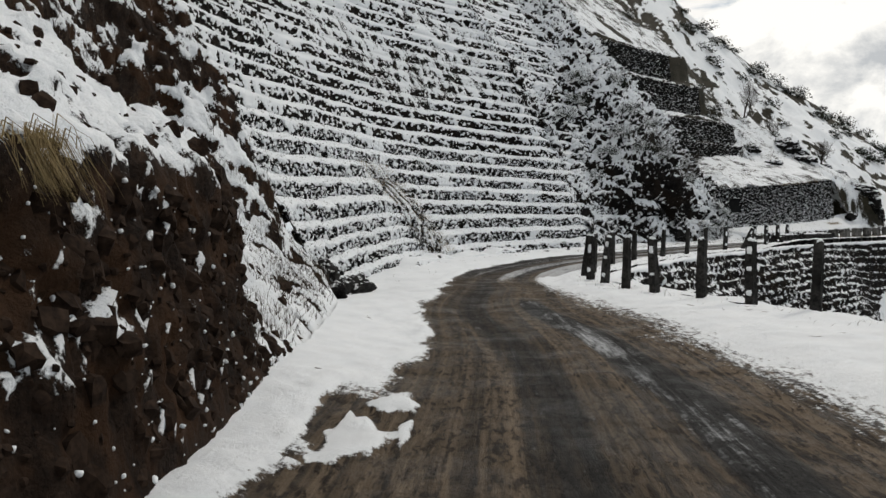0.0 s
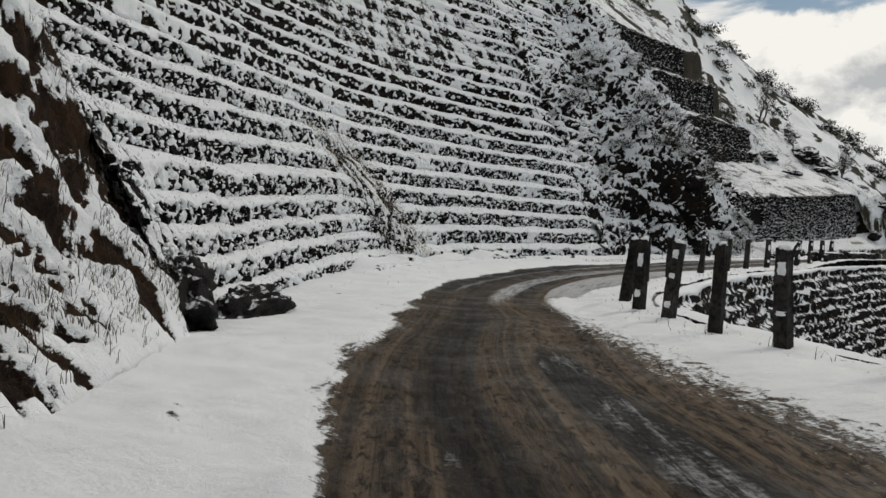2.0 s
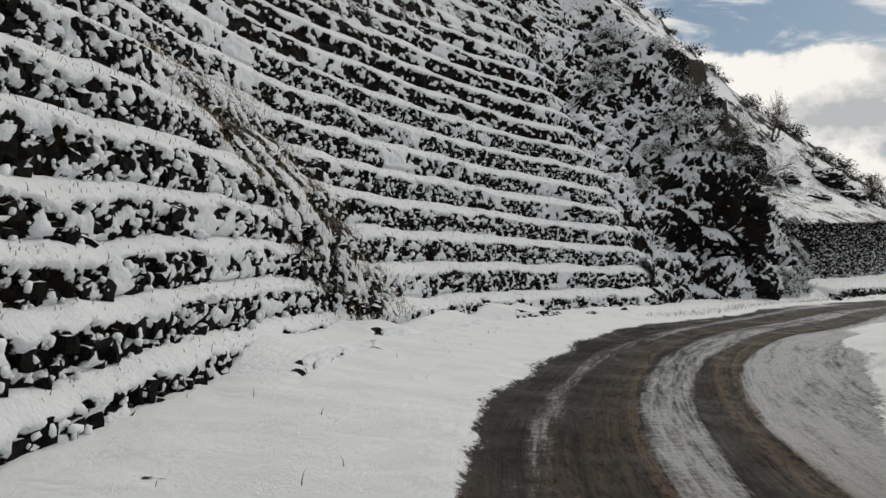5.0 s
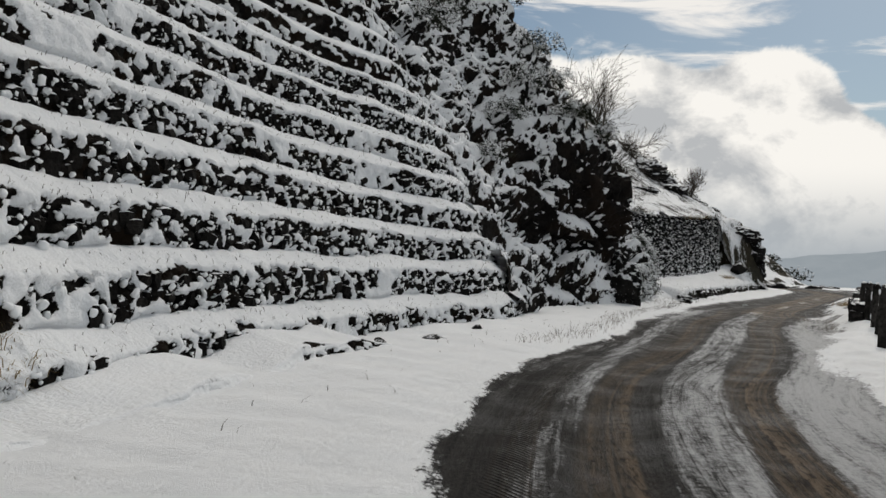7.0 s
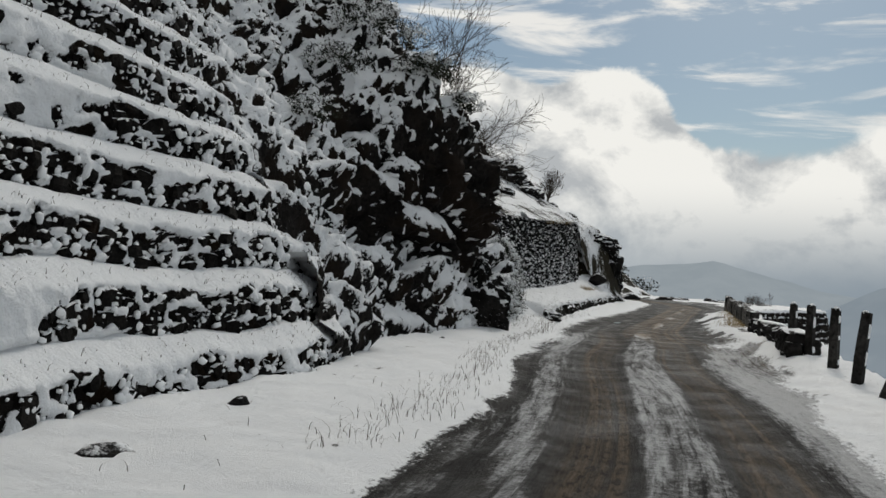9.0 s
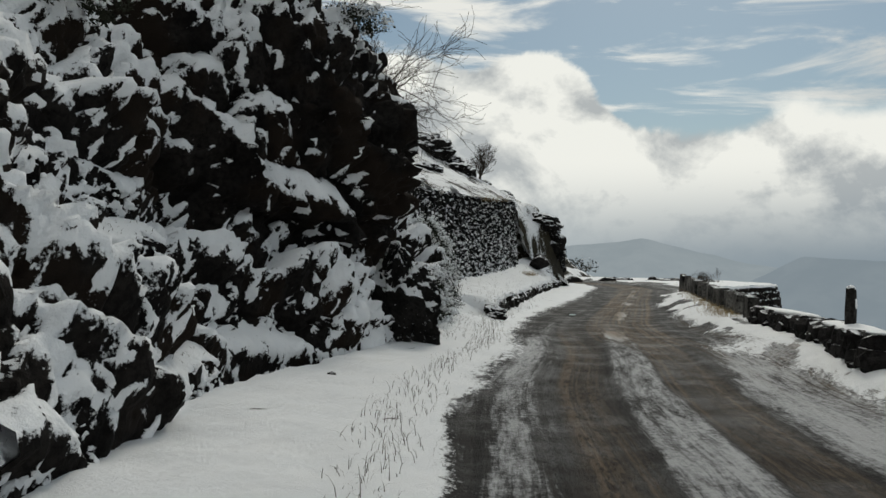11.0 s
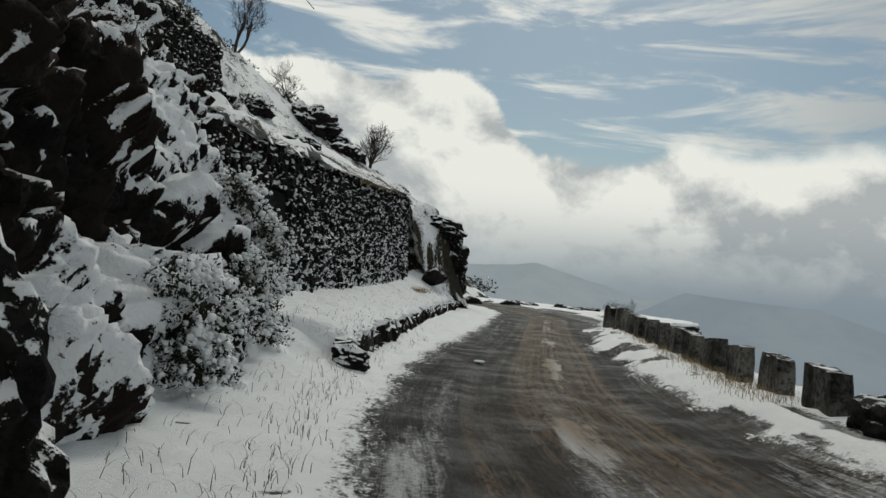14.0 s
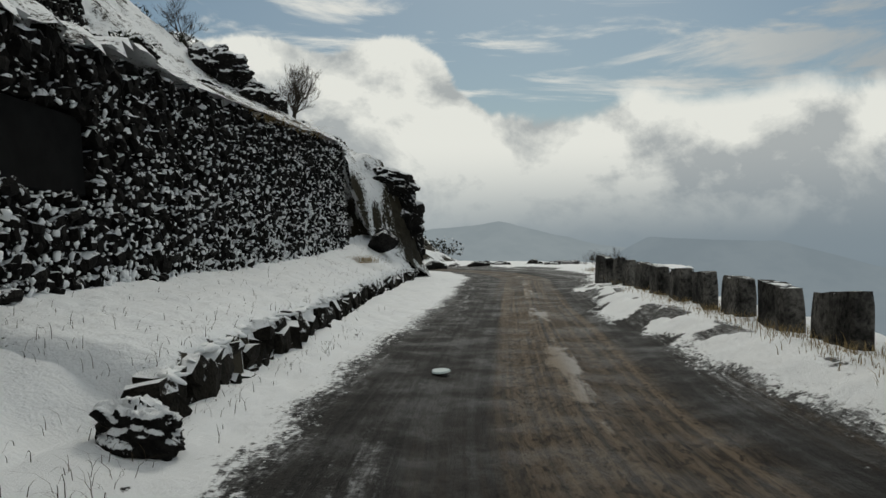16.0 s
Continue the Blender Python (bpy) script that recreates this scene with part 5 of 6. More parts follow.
def build_kerb():
    top = tagged(new("kerb"), "low rubble kerb of dark stones capped with snow", "kerb", kind="structure")
    t = even(KERB, 0.1)
    p = spline(KERB, t)
    n, s = hillward(p, 4), length_along(p)
    r = np.random.default_rng(5)
    places = []
    for z, high in ((0.0, 0.32), (0.22, 0.30), (0.40, 0.18)):
        u = r.uniform(0, 0.3)
        while u < s[-1]:
            wdt = r.uniform(0.16, 0.60)
            q = [np.interp(u + wdt / 2, s, p[:, c]) for c in range(3)]
            m = np.array([np.interp(u + wdt / 2, s, n[:, c]) for c in range(2)])
            if r.uniform() > (0.04 if z < 0.3 else 0.5):
                d = r.uniform(0.02, 0.14) + 0.06 * z
                places.append((np.array([q[0] + m[0] * d, q[1] + m[1] * d, z + q[2] - 0.50]), turn_of(math.atan2(m[1], m[0]) - math.pi / 2 + r.normal(0, 0.22), r.normal(0, 0.22), r.normal(0, 0.2)), np.array([wdt * 1.05, 0.36, high * r.uniform(0.75, 1.4)])))
            u += wdt
    single_stones("stone", places, stone_meshes("stone", M_KERB), top)
    crust = []
    for u in r.uniform(0.3, s[-1], 420):
        q = [np.interp(u, s, p[:, c]) for c in range(3)]
        m = np.array([np.interp(u, s, n[:, c]) for c in range(2)])
        d, w = r.uniform(-0.03, 0.12), r.uniform(0.04, 0.11)
        drop = max(0.0, -d) * r.uniform(0.2, 1.6)
        crust.append((np.array([q[0] + m[0] * d, q[1] + m[1] * d, q[2] + 0.01 - drop]), turn_of(math.atan2(m[1], m[0]) - math.pi / 2 + r.normal(0, 0.4), r.normal(0, 0.25), r.normal(0, 0.2)), np.array([w * r.uniform(1.0, 2.2), w * 1.4, w * r.uniform(0.22, 0.42)])))
    joined_stones("snow_crust", crust, M_SNOW, top, "ragged crust of snow hanging over the kerb stones", True)
    return top


build_kerb()

# ---- guard posts ----


def snow_cushion(w, d, h, seed):
    p, f = boulder_points(seed, 10, 4, 0.05)
    p = p / np.abs(p).max(axis=0) * np.array((w / 2, d / 2, h))
    p[:, 2] = np.maximum(p[:, 2], -0.01)
    return mesh_of("snow_cap", p, f, M_SNOW, True)


def post_thing(seed):
    r = np.random.default_rng(seed)
    root = new("guard_post")
    bm = bmesh.new()
    bmesh.ops.create_cube(bm, size=1)
    bmesh.ops.subdivide_edges(bm, edges=bm.edges[:], cuts=3, use_grid_fill=True)
    for v in bm.verts:
        k = v.co.z + 0.5
        w = 0.17 - 0.04 * k
        v.co = Vector((v.co.x * w, v.co.y * w * 0.92, k * 1.36 - 0.22))
        v.co += Vector(r.normal(0, 0.006, 3))
        if k > 0.99 and seed % 2:
            v.co.z -= 0.03 * (v.co.x / w + 0.5)
    shaft = part("shaft", bm, M_CONCRETE, root)
    cap = new("snow_cap", snow_cushion(0.14, 0.13, 0.05, seed))
    cap.parent, cap.location = shaft, (0, 0, 1.13)
    tagged(cap, "cushion of snow on the post top")
    # wind-blown snow stuck to one face, broken in patches
    z = r.uniform(0.15, 0.4)
    while z < 1.1:
        h = r.uniform(0.05, 0.24)
        h = min(h, 1.10 - z)
        bm = bmesh.new()
        bmesh.ops.create_grid(bm, x_segments=6, y_segments=8, size=0.5)
        for v in bm.verts:
            edge = max(abs(v.co.x), abs(v.co.y)) * 2
            bulge = 0.022 * (1 - edge ** 4)
            wob = 0.9 + 0.12 * math.sin(v.co.y * 9 + seed) + r.normal(0, 0.03)
            zz = z + (v.co.y + 0.5) * h
            w = (0.16 - 0.04 * (zz + 0.22) / 1.42) * 0.86
            v.co = Vector((v.co.x * w * wob, -(0.17 - 0.04 * (zz + 0.22) / 1.42) * 0.46 - bulge + 0.004, zz))
        patch = part("snow_patch", bm, M_SNOW, shaft, "plastered wind-blown snow")
        for poly in patch.data.polygons:
            poly.use_smooth = True
        z += h + r.uniform(0.12, 0.42)
    return tagged(root, "square weathered concrete guard post with snow on its cap", "guard post", "guard posts along the road edge")


POSTS = [(5.7, 12.8, 0.02, 0.05), (5.2, 14.15, 0.0, 0.02), (4.65, 15.1, 0.03, -0.03), (4.25, 16.8, -0.06, 0.05), (3.95, 18.1, 0.02, 0.03), (3.75, 19.5, 0.10, 0.04), (3.62, 20.6, 0.03, 0.02), (3.68, 21.8, 0.12, 0.02), (4.3, 24.0, 0.04, 0.0),
         (5.7, 28.2, 0.0, 0.03), (7.0, 30.7, 0.02, 0.0), (8.7, 33.2, 0.05, 0.02), (10.3, 35.4, 0.05, 0.04), (11.7, 37.4, 0.03, 0.0), (13.3, 39.5, 0.03, 0.0), (14.55, 40.7, 0.42, 0.05), (15.45, 41.8, 0.08, 0.05), (16.6, 43.1, 0.02, 0.0), (17.75, 44.5, 0.04, -0.03), (18.8, 45.8, 0.02, 0.0)]
models = [post_thing(s) for s in range(4)]
for k, (x, y, lean_x, lean_y) in enumerate(POSTS):
    away = -0.9 if k in (1, 3, 5, 6) else 2.4 if k in (7, 13) else (0.35 if k >= 14 else math.pi + 0.9)
    m = Matrix.Translation((x, y, road_z(x, y) + 0.08)) @ Matrix.Rotation(lean_x, 4, "Y") @ Matrix.Rotation(lean_y, 4, "X") @ Matrix.Rotation(away, 4, "Z")
    if k < 4:
        ob = models[k]
        ob.matrix_basis = m
    else:
        ob = copy_thing(models[k % 4], m)
    if k == 15:
        tagged(ob, "concrete guard post leaning far over the drop")

# ---- parapet of slabs, and the rough wall before it ----
PARAPET, PARAPET_WAY = Vector((22.85, 50.62)), Vector((0.699, 0.715))
slab_long = 1.10


def slab_thing(seed):
    r = np.random.default_rng(seed)
    root = new("parapet_slab")
    bm = bmesh.new()
    bmesh.ops.create_cube(bm, size=1)
    bmesh.ops.subdivide_edges(bm, edges=bm.edges[:], cuts=7, use_grid_fill=True)
    for v in bm.verts:
        k = v.co.z + 0.5
        worn = sum(max(0.0, abs(c) - 0.42) for c in v.co) - 0.08
        v.co *= 1 - 0.45 * max(0.0, worn)
        v.co = Vector((v.co.x * slab_long * (1 - 0.03 * k), v.co.y * (0.30 - 0.05 * k), k * 1.08 - 0.25 + 0.03 * math.sin(seed + 3 * v.co.x) * k))
        v.co += 0.028 * noise.noise_vector(v.co * 3 + Vector((seed * 7, 0, 0)))
    body = part("slab", bm, M_PARAPET, root)
    cap = new("snow_cap", snow_cushion(slab_long * r.uniform(0.4, 0.85), 0.2, 0.025, seed + 40))
    cap.parent, cap.location = body, (r.uniform(-0.1, 0.1), 0.02, 0.82)
    tagged(cap, "thin snow along the top")
    return tagged(root, "blackened concrete parapet slab streaked with lichen and snow", "parapet slab", "parapet slabs along the drop")


slab_models = [slab_thing(s) for s in range(4)]
for k in range(14):
    q = PARAPET + PARAPET_WAY * (2.02 * k + 1.5 + 0.08 * math.sin(7 * k)) + Vector((0.715, -0.699)) * 0.17
    m = Matrix.Translation((q.x, q.y, road_z(q.x, q.y) + 0.06 + 0.016 * k)) @ Matrix.Rotation(math.atan2(PARAPET_WAY.y, PARAPET_WAY.x) + 0.035 * math.sin(k * 5), 4, "Z") @ Matrix.Rotation(0.03 * math.sin(k * 3.0), 4, "X") @ Matrix.Rotation(0.02 * math.sin(k * 4.0 + 1), 4, "Y")
    if k < 4:
        slab_models[k].matrix_basis = m
    else:
        copy_thing(slab_models[k % 4], m)


def build_rough_parapet(a, b, seed):
    top = tagged(new("parapet_wall"), "low wall of rough black stones with a snow cap", "parapet wall")
    a, b = np.array(a), np.array(b)
    e = (b - a) / np.linalg.norm(b - a)
    r = np.random.default_rng(seed)
    ang, long = math.atan2(e[1], e[0]), np.linalg.norm(b - a)
    places = []
    for row in range(4):
        for back in (0, 1):
            u = r.uniform(-0.1, 0.15)
            while u < long:
                w = r.uniform(0.25, 0.55)
                q = a + e * (u + w / 2) + np.array((e[1], -e[0])) * (0.12 + 0.26 * back + r.uniform(-0.04, 0.04))
                places.append((np.array([q[0], q[1], 0.02 + row * 0.17 + r.uniform(-0.02, 0.02)]), turn_of(ang + r.normal(0, 0.15), r.normal(0, 0.12), r.normal(0, 0.12)), np.array([w * 1.08, 0.34, 0.22 * r.uniform(0.9, 1.25)])))
                u += w
    single_stones("stone", places, stone_meshes("stone", M_BOULDER), top)
    cap = new("snow_cap", snow_cushion(long * 0.98, 0.46, 0.07, 68 + seed))
    cap.parent = top
    q = (a + b) / 2 + np.array((e[1], -e[0])) * 0.24
    cap.location, cap.rotation_euler = (q[0], q[1], 0.66), (0, 0, ang)
    tagged(cap, "snow along the wall top")
    return top


build_rough_parapet((19.9, 47.25), (23.0, 50.75), 9)
build_rough_parapet((17.5, 44.75), (19.55, 46.95), 10)

# ---- stones of the terraces ----


def terrace_stones():
    P, snow, f, V, inside, S = TERRACE_POINTS[0]
    r = np.random.default_rng(3)
    near, rest = [], []
    n = hillward(P[:, 0, :2], 20)
    pick = np.argwhere((snow < 0.25) & (f > 0.06) & (f < 0.52) & inside)
    pick = pick[r.permutation(len(pick))[:7000]]
    taken = set()
    for i, j in pick:
        key = (int(S[i, j] / 0.17), int(P[i, j, 2] / 0.13))
        if key in taken:
            continue
        taken.add(key)
        w = r.uniform(0.09, 0.22)
        ang = math.atan2(n[i, 1], n[i, 0]) - math.pi / 2
        q = (P[i, j] + np.array([n[i, 0], n[i, 1], 0]) * 0.02, turn_of(ang + r.normal(0, 0.25), r.normal(0, 0.2), r.normal(0, 0.25)), np.array([w, r.uniform(0.08, 0.15), w * r.uniform(0.55, 1.0)]))
        (near if 26.5 < P[i, j, 1] < 40 and P[i, j, 2] < 1.5 and len(near) < 300 else rest).append(q)
    single_stones("stone", near, stone_meshes("stone", M_STONE), TERRACES)
    joined_stones("stonework", rest, M_STONE, TERRACES, "small dark stones of the terrace risers")


terrace_stones()


def terrace_clots(seed, n):
    P, snow, f, V, inside, S = TERRACE_POINTS[0]
    r = np.random.default_rng(seed)
    nrm = hillward(P[:, 0, :2], 20)
    pick = np.argwhere((snow < 0.6) & (f > 0.05) & (f < 0.58) & inside)
    places = []
    for i, j in pick[r.integers(0, len(pick), n)]:
        w = 0.018 + 0.045 * r.uniform(0, 1) ** 2
        q = P[i, j] - np.array([nrm[i, 0], nrm[i, 1], 0]) * r.uniform(0.02, 0.06)
        places.append((q, turn_of(math.atan2(nrm[i, 1], nrm[i, 0]) - math.pi / 2 + r.normal(0, 0.4), r.normal(0.2, 0.3), r.normal(0, 0.5)), np.array([w * r.uniform(0.7, 1.8), w, w * r.uniform(0.7, 1.9)])))
    joined_stones("snow_clots", places, M_SNOW, TERRACES, "small clots of snow caught between the riser stones", True)


terrace_clots(471, 5000)

# ---- bare trees and shrubs ----


def twigs(stems, sides=4):
    """Tapered tubes along lists of (point, radius)."""
    vs, fs, n = [], [], 0
    for stem in stems:
        pts = np.array([p for p, _ in stem], float)
        rad = np.array([q for _, q in stem], float)
        d = np.gradient(pts, axis=0)
        d /= np.maximum(np.linalg.norm(d, axis=1), 1e-6)[:, None]
        side = np.cross(d, np.array((0.31, 0.17, 0.93)))
        side /= np.maximum(np.linalg.norm(side, axis=1), 1e-6)[:, None]
        other = np.cross(d, side)
        for k in range(sides):
            a = 2 * math.pi * k / sides
            vs.append(pts + (side * math.cos(a) + other * math.sin(a)) * rad[:, None])
        m = len(pts)
        for k in range(sides):
            a, b = n + k * m, n + ((k + 1) % sides) * m
            i = np.arange(m - 1)
            fs.append(np.stack([a + i, b + i, b + i + 1, a + i + 1], -1))
        n += sides * m
    return np.concatenate(vs), np.concatenate(fs)


def grow(r, start, way, length, radius, depth, spread, rise, out, split=(2, 4)):
    steps = 6
    p, d = np.array(start, float), np.array(way, float)
    stem = [(p.copy(), radius)]
    kids = []
    for k in range(steps):
        d = d + r.normal(0, 0.16, 3) + np.array((0, 0, rise))
        d /= np.linalg.norm(d)
        p = p + d * length / steps
        rr = radius * (1 - 0.72 * (k + 1) / steps)
        stem.append((p.copy(), max(rr, 0.0035)))
        if depth and k >= 1:
            kids.append((p.copy(), d.copy(), rr))
    out.append(stem)
    if depth:
        for _ in range(r.integers(*split) + 1):
            q, e, rr = kids[r.integers(0, len(kids))]
            grow(r, q, e + r.normal(0, spread, 3), length * r.uniform(0.45, 0.75), max(rr * 0.7, 0.004), depth - 1, spread, rise, out, split)


def bare_tree(loc, high, seed, label, stems=1, depth=4, spread=0.55, way=(0, 0, 1), name="bare_tree", category="tree", radius=None, rise=0.03, group=""):
    r = np.random.default_rng(seed)
    root = new(name)
    root.location = loc
    trunks, crown = [], []
    for _ in range(stems):
        stems_out = []
        grow(r, (r.normal(0, 0.04 * stems), r.normal(0, 0.04 * stems), -0.15), np.array(way) + r.normal(0, 0.12 + 0.10 * (stems > 1) * 2, 3), high * r.uniform(0.45, 0.6), radius or high * 0.028, depth, spread, rise, stems_out, (3, 6))
        trunks.append(stems_out[0])
        crown += stems_out[1:]
    for key, part_stems in [("trunk" if stems == 1 else "stem", [q]) for q in trunks] + [("crown", crown)]:
        if part_stems:
            v, f = twigs(part_stems)
            ob = new(key, mesh_of(key, v, f, M_BARK, True))
            ob.parent = root
            if key == "crown":
                tagged(ob, kind="stuff")
    return tagged(root, label, category, group)


for k, (x, y, high, stems) in enumerate([(36.82, 82.03, 2.3, 3), (33.5, 84.4, 2.9, 1), (30.8, 85.5, 3.6, 2)]):
    bare_tree((x, y, on_hill(x, y) + 0.05), high, 50 + k, ("leafless multi-stemmed thorn tree on the snowy hill", "leafless spreading tree on the snowy skyline", "leafless dark tree high on the snowy hill")[k], stems, 4, 0.46, rise=0.10)

for k, (x, y, high) in enumerate([(42.0, 84.0, 0.9), (41.2, 81.2, 0.8), (36.5, 78.3, 0.7), (33.5, 77.5, 0.6)]):
    bare_tree((x, y, on_hill(x, y) - 0.05), high, 70 + k, "thin leafless bush on the hill edge", 3, 3, 0.5, name="bare_bush", category="bush", radius=0.012, group="bare bushes on the hill")


def surface_near(P, x, y, z):
    q = P.reshape(-1, 3)
    return q[np.argmin(((q - np.array((x, y, z))) ** 2).sum(1))]


for k, (x, y, z, high, way) in enumerate([(14.1, 51.6, 4.8, 2.6, (0.75, 0.15, 0.5)), (14.5, 52.6, 4.4, 2.4, (0.85, 0.25, 0.45)), (13.2, 51.2, 5.6, 2.6, (0.5, 0.0, 0.8)), (12.4, 50.0, 6.4, 2.2, (0.4, -0.1, 0.8)), (15.6, 54.6, 4.6, 2.0, (0.8, 0.3, 0.35)), (11.2, 48.8, 7.2, 1.8, (0.4, -0.2, 0.8))]):
    p = surface_near(ROCK_P, x, y, z)
    bare_tree(tuple(p), high, 90 + k, "leafless shrub of long thin stems hanging from the rock", 6, 2, 0.32, way, "rock_shrub", "shrub", 0.014, -0.01, "shrubs on the rock")
p = surface_near(ROCK_P, 14.5, 52.4, 4.6)
root = new("long_bramble")
root.location = tuple(p)
v, f = twigs([[(np.array((0.42 * k, 0.30 * k, 0.25 + 0.05 * k - 0.012 * k * k)), 0.012 - 0.001 * k) for k in range(9)]])
ob = new("stem", mesh_of("stem", v, f, M_BARK, True))
ob.parent = root
tagged(root, "single long bare bramble cane reaching out from the rock", "bramble")

# ---- dark evergreen bushes with snow on them ----


def leaf_mass(r, n, size, leaf, lift=0.0, clumps=0):
    """Small leaf blades through a lumpy round crown, or in clumps within it."""
    p = r.normal(0, 1, (n, 3))
    if clumps:
        c = r.normal(0, 1, (clumps, 3))
        p = c[r.integers(0, clumps, n)] + 0.22 * p
    p /= np.linalg.norm(p, axis=1)[:, None]
    p *= (r.uniform(0.45, 1.0, n) ** 0.5 * (1 + 0.35 * np.sin(p[:, 0] * 5 + p[:, 1] * 4)))[:, None]
    p = p * size
    p[:, 2] = np.abs(p[:, 2]) + lift
    a, b = r.normal(0, 1, (n, 3)), r.normal(0, 1, (n, 3))
    a /= np.linalg.norm(a, axis=1)[:, None]
    b /= np.linalg.norm(b, axis=1)[:, None]
    s = leaf * r.uniform(0.6, 1.4, (n, 1))
    v = np.stack([p - a * s, p + b * s * 0.5, p + a * s, p - b * s * 0.5], 1).reshape(-1, 3)
    return v, np.arange(4 * n).reshape(n, 4)


def bush(loc, size, seed, label, group, snowy_part=0.35, n=420, leaf=0.11, clumps=0):
    r = np.random.default_rng(seed)
    root = new("evergreen_bush")
    root.location = loc
    v, f = leaf_mass(r, n, np.array(size), leaf * max(size) ** 0.5)
    ob = new("leaves", mesh_of("leaves", v, f, M_BUSH, False))
    ob.parent = root
    tagged(ob, kind="stuff")
    v, f = leaf_mass(r, int(n * snowy_part), np.array(size) * 0.98, leaf * 1.1 * max(size) ** 0.5, 0.12 * size[2], clumps)
    ob = new("snow", mesh_of("snow", v, f, M_SNOW, False))
    ob.parent = root
    tagged(ob, "clots of snow caught in the leaves", kind="stuff")
    return tagged(root, label, "bush", group)


r = np.random.default_rng(17)
for k in range(46):
    x, y = r.uniform(10, 41), r.uniform(72, 104)
    _, d, _ = hill_height(np.array([x]), np.array([y]))
    if d[0] < 6:
        continue
    z = [on_hill(x, y)]
    s = r.uniform(0.5, 1.2)
    bush((x, y, z[0] - 0.1), (s, s, s * 0.75), 200 + k, "dark evergreen bush flecked with snow on the hill", "bushes on the hill", 0.2, 420, 0.09)
r = np.random.default_rng(23)
for k in range(90):
    i, j = r.integers(60, 250), min(109, int(abs(r.normal(0, 22))) + 1)
    x, y, z = FAR_P[i, j]
    s = r.uniform(0.7, 1.9)
    bush((x, y, z - 0.15), (s, s, s * 0.75), 600 + k, "dark evergreen bush on the far hill spur", "bushes on the far spur", 0.12, 300, 0.13)
for k, (x, y, z, s) in enumerate([(13.4, 50.9, 5.4, 0.5), (12.0, 49.4, 6.4, 0.55), (10.4, 48.0, 6.6, 0.6), (9.6, 47.4, 5.0, 0.5), (12.6, 50.8, 6.6, 0.6), (11.0, 49.2, 8.0, 0.7), (12.8, 52.0, 8.5, 0.8), (14.0, 55.0, 8.0, 0.8), (15.6, 56.6, 6.6, 0.7), (17.2, 58.0, 4.4, 0.6), (9.6, 49.2, 9.5, 0.8), (8.6, 47.6, 8.2, 0.7), (12.0, 54.0, 11.0, 0.9), (10.0, 51.0, 11.5, 0.9)]):
    p = surface_near(ROCK_P, x, y, z)
    bush((p[0], p[1], p[2] - 0.15), (s, s, s * 0.8), 300 + k, "dark bush with snow rooted in the rock", "bushes on the rock", 0.6, 1600, 0.042, 12)

def heaped_bush(loc, size, seed, label, group):
    """A low bush whose twigs carry thick rounded clumps of snow, with dark gaps between."""
    r = np.random.default_rng(seed)
    root = new("snowy_bush")
    root.location = loc
    v, f = leaf_mass(r, 1500, np.array(size), 0.026)
    tagged(new("leaves", mesh_of("leaves", v, f, M_BUSH, False)), kind="stuff").parent = root
    centre = r.normal(0, 1, (22, 3))
    centre /= np.linalg.norm(centre, axis=1)[:, None]
    centre[:, 2] = np.abs(centre[:, 2])
    places = []
    for k in range(340):
        c = centre[r.integers(0, 22)] * np.array(size) * r.uniform(0.8, 1.1) + r.normal(0, 0.06, 3)
        w = 0.016 + 0.050 * r.uniform(0, 1) ** 2.4
        places.append((c, turn_of(r.uniform(0, 6), r.normal(0, 0.5), r.normal(0, 0.5)), np.array([w * r.uniform(0.8, 1.6), w * r.uniform(0.8, 1.4), w * r.uniform(0.6, 1.3)])))
    joined_stones("snow_clumps", places, M_SNOW, root, "rounded clumps of snow on the twigs", True)
    return tagged(root, label, "bush", group)


r = np.random.default_rng(29)
for k in range(20):
    t = r.uniform(7.0, 9.9)
    q = spline(ROCK_PATH, [t])[0]
    z = q[2] + (1.1 if t < 7.9 else 2.2) * r.uniform(0, 1) ** 1.2
    p = surface_near(ROCK_P, q[0], q[1], z)
    g = r.uniform(0.30, 0.48)
    heaped_bush((p[0], p[1], p[2] - 0.30), (g, g, g * 1.15), 340 + k, "low bush heaped with snow at the foot of the rock", "snowy bushes by the wall")

# ---- grass and weeds ----


def blades(r, roots, high, droop, width, lean=(0, 0), fall=None):
    """Bent grass blades from the roots."""
    vs, fs, n = [], [], 0
    for q in roots:
        h = high * r.uniform(0.25, 1.0) + high * 0.7 * r.uniform(0, 1) ** 6
        a = r.uniform(0, 2 * math.pi)
        e = np.array((math.cos(a), math.sin(a), 0)) * droop * h * r.uniform(0.3, 1.2) + np.array((lean[0], lean[1], 0)) * h
        side = np.array((-math.sin(a), math.cos(a), 0)) * width
        for k in range(4):
            t = k / 3
            c = q + e * t ** 2 + np.array((0, 0, h * (t - (droop * 0.45 if fall is None else fall) * t ** 2.5)))
            wdt = side * (1 - 0.85 * t)
            vs += [c - wdt, c + wdt]
        for k in range(3):
            fs.append((n + 2 * k, n + 2 * k + 1, n + 2 * k + 3, n + 2 * k + 2))
        n += 8
    return np.array(vs), np.array(fs)


def tuft(loc, n, high, droop, seed, label, spread=0.12, mat=None, lean=(0, 0), group="", fall=None):
    r = np.random.default_rng(seed)
    roots = np.concatenate([r.normal(0, spread, (n, 2)), np.full((n, 1), -0.03)], 1)
    v, f = blades(r, roots, high, droop, 0.004, lean, fall)
    ob = new("grass_tuft", mesh_of("grass_tuft", v, f, mat or M_GRASS, False))
    ob.location = loc
    return tagged(ob, label, "grass", group, "stuff")


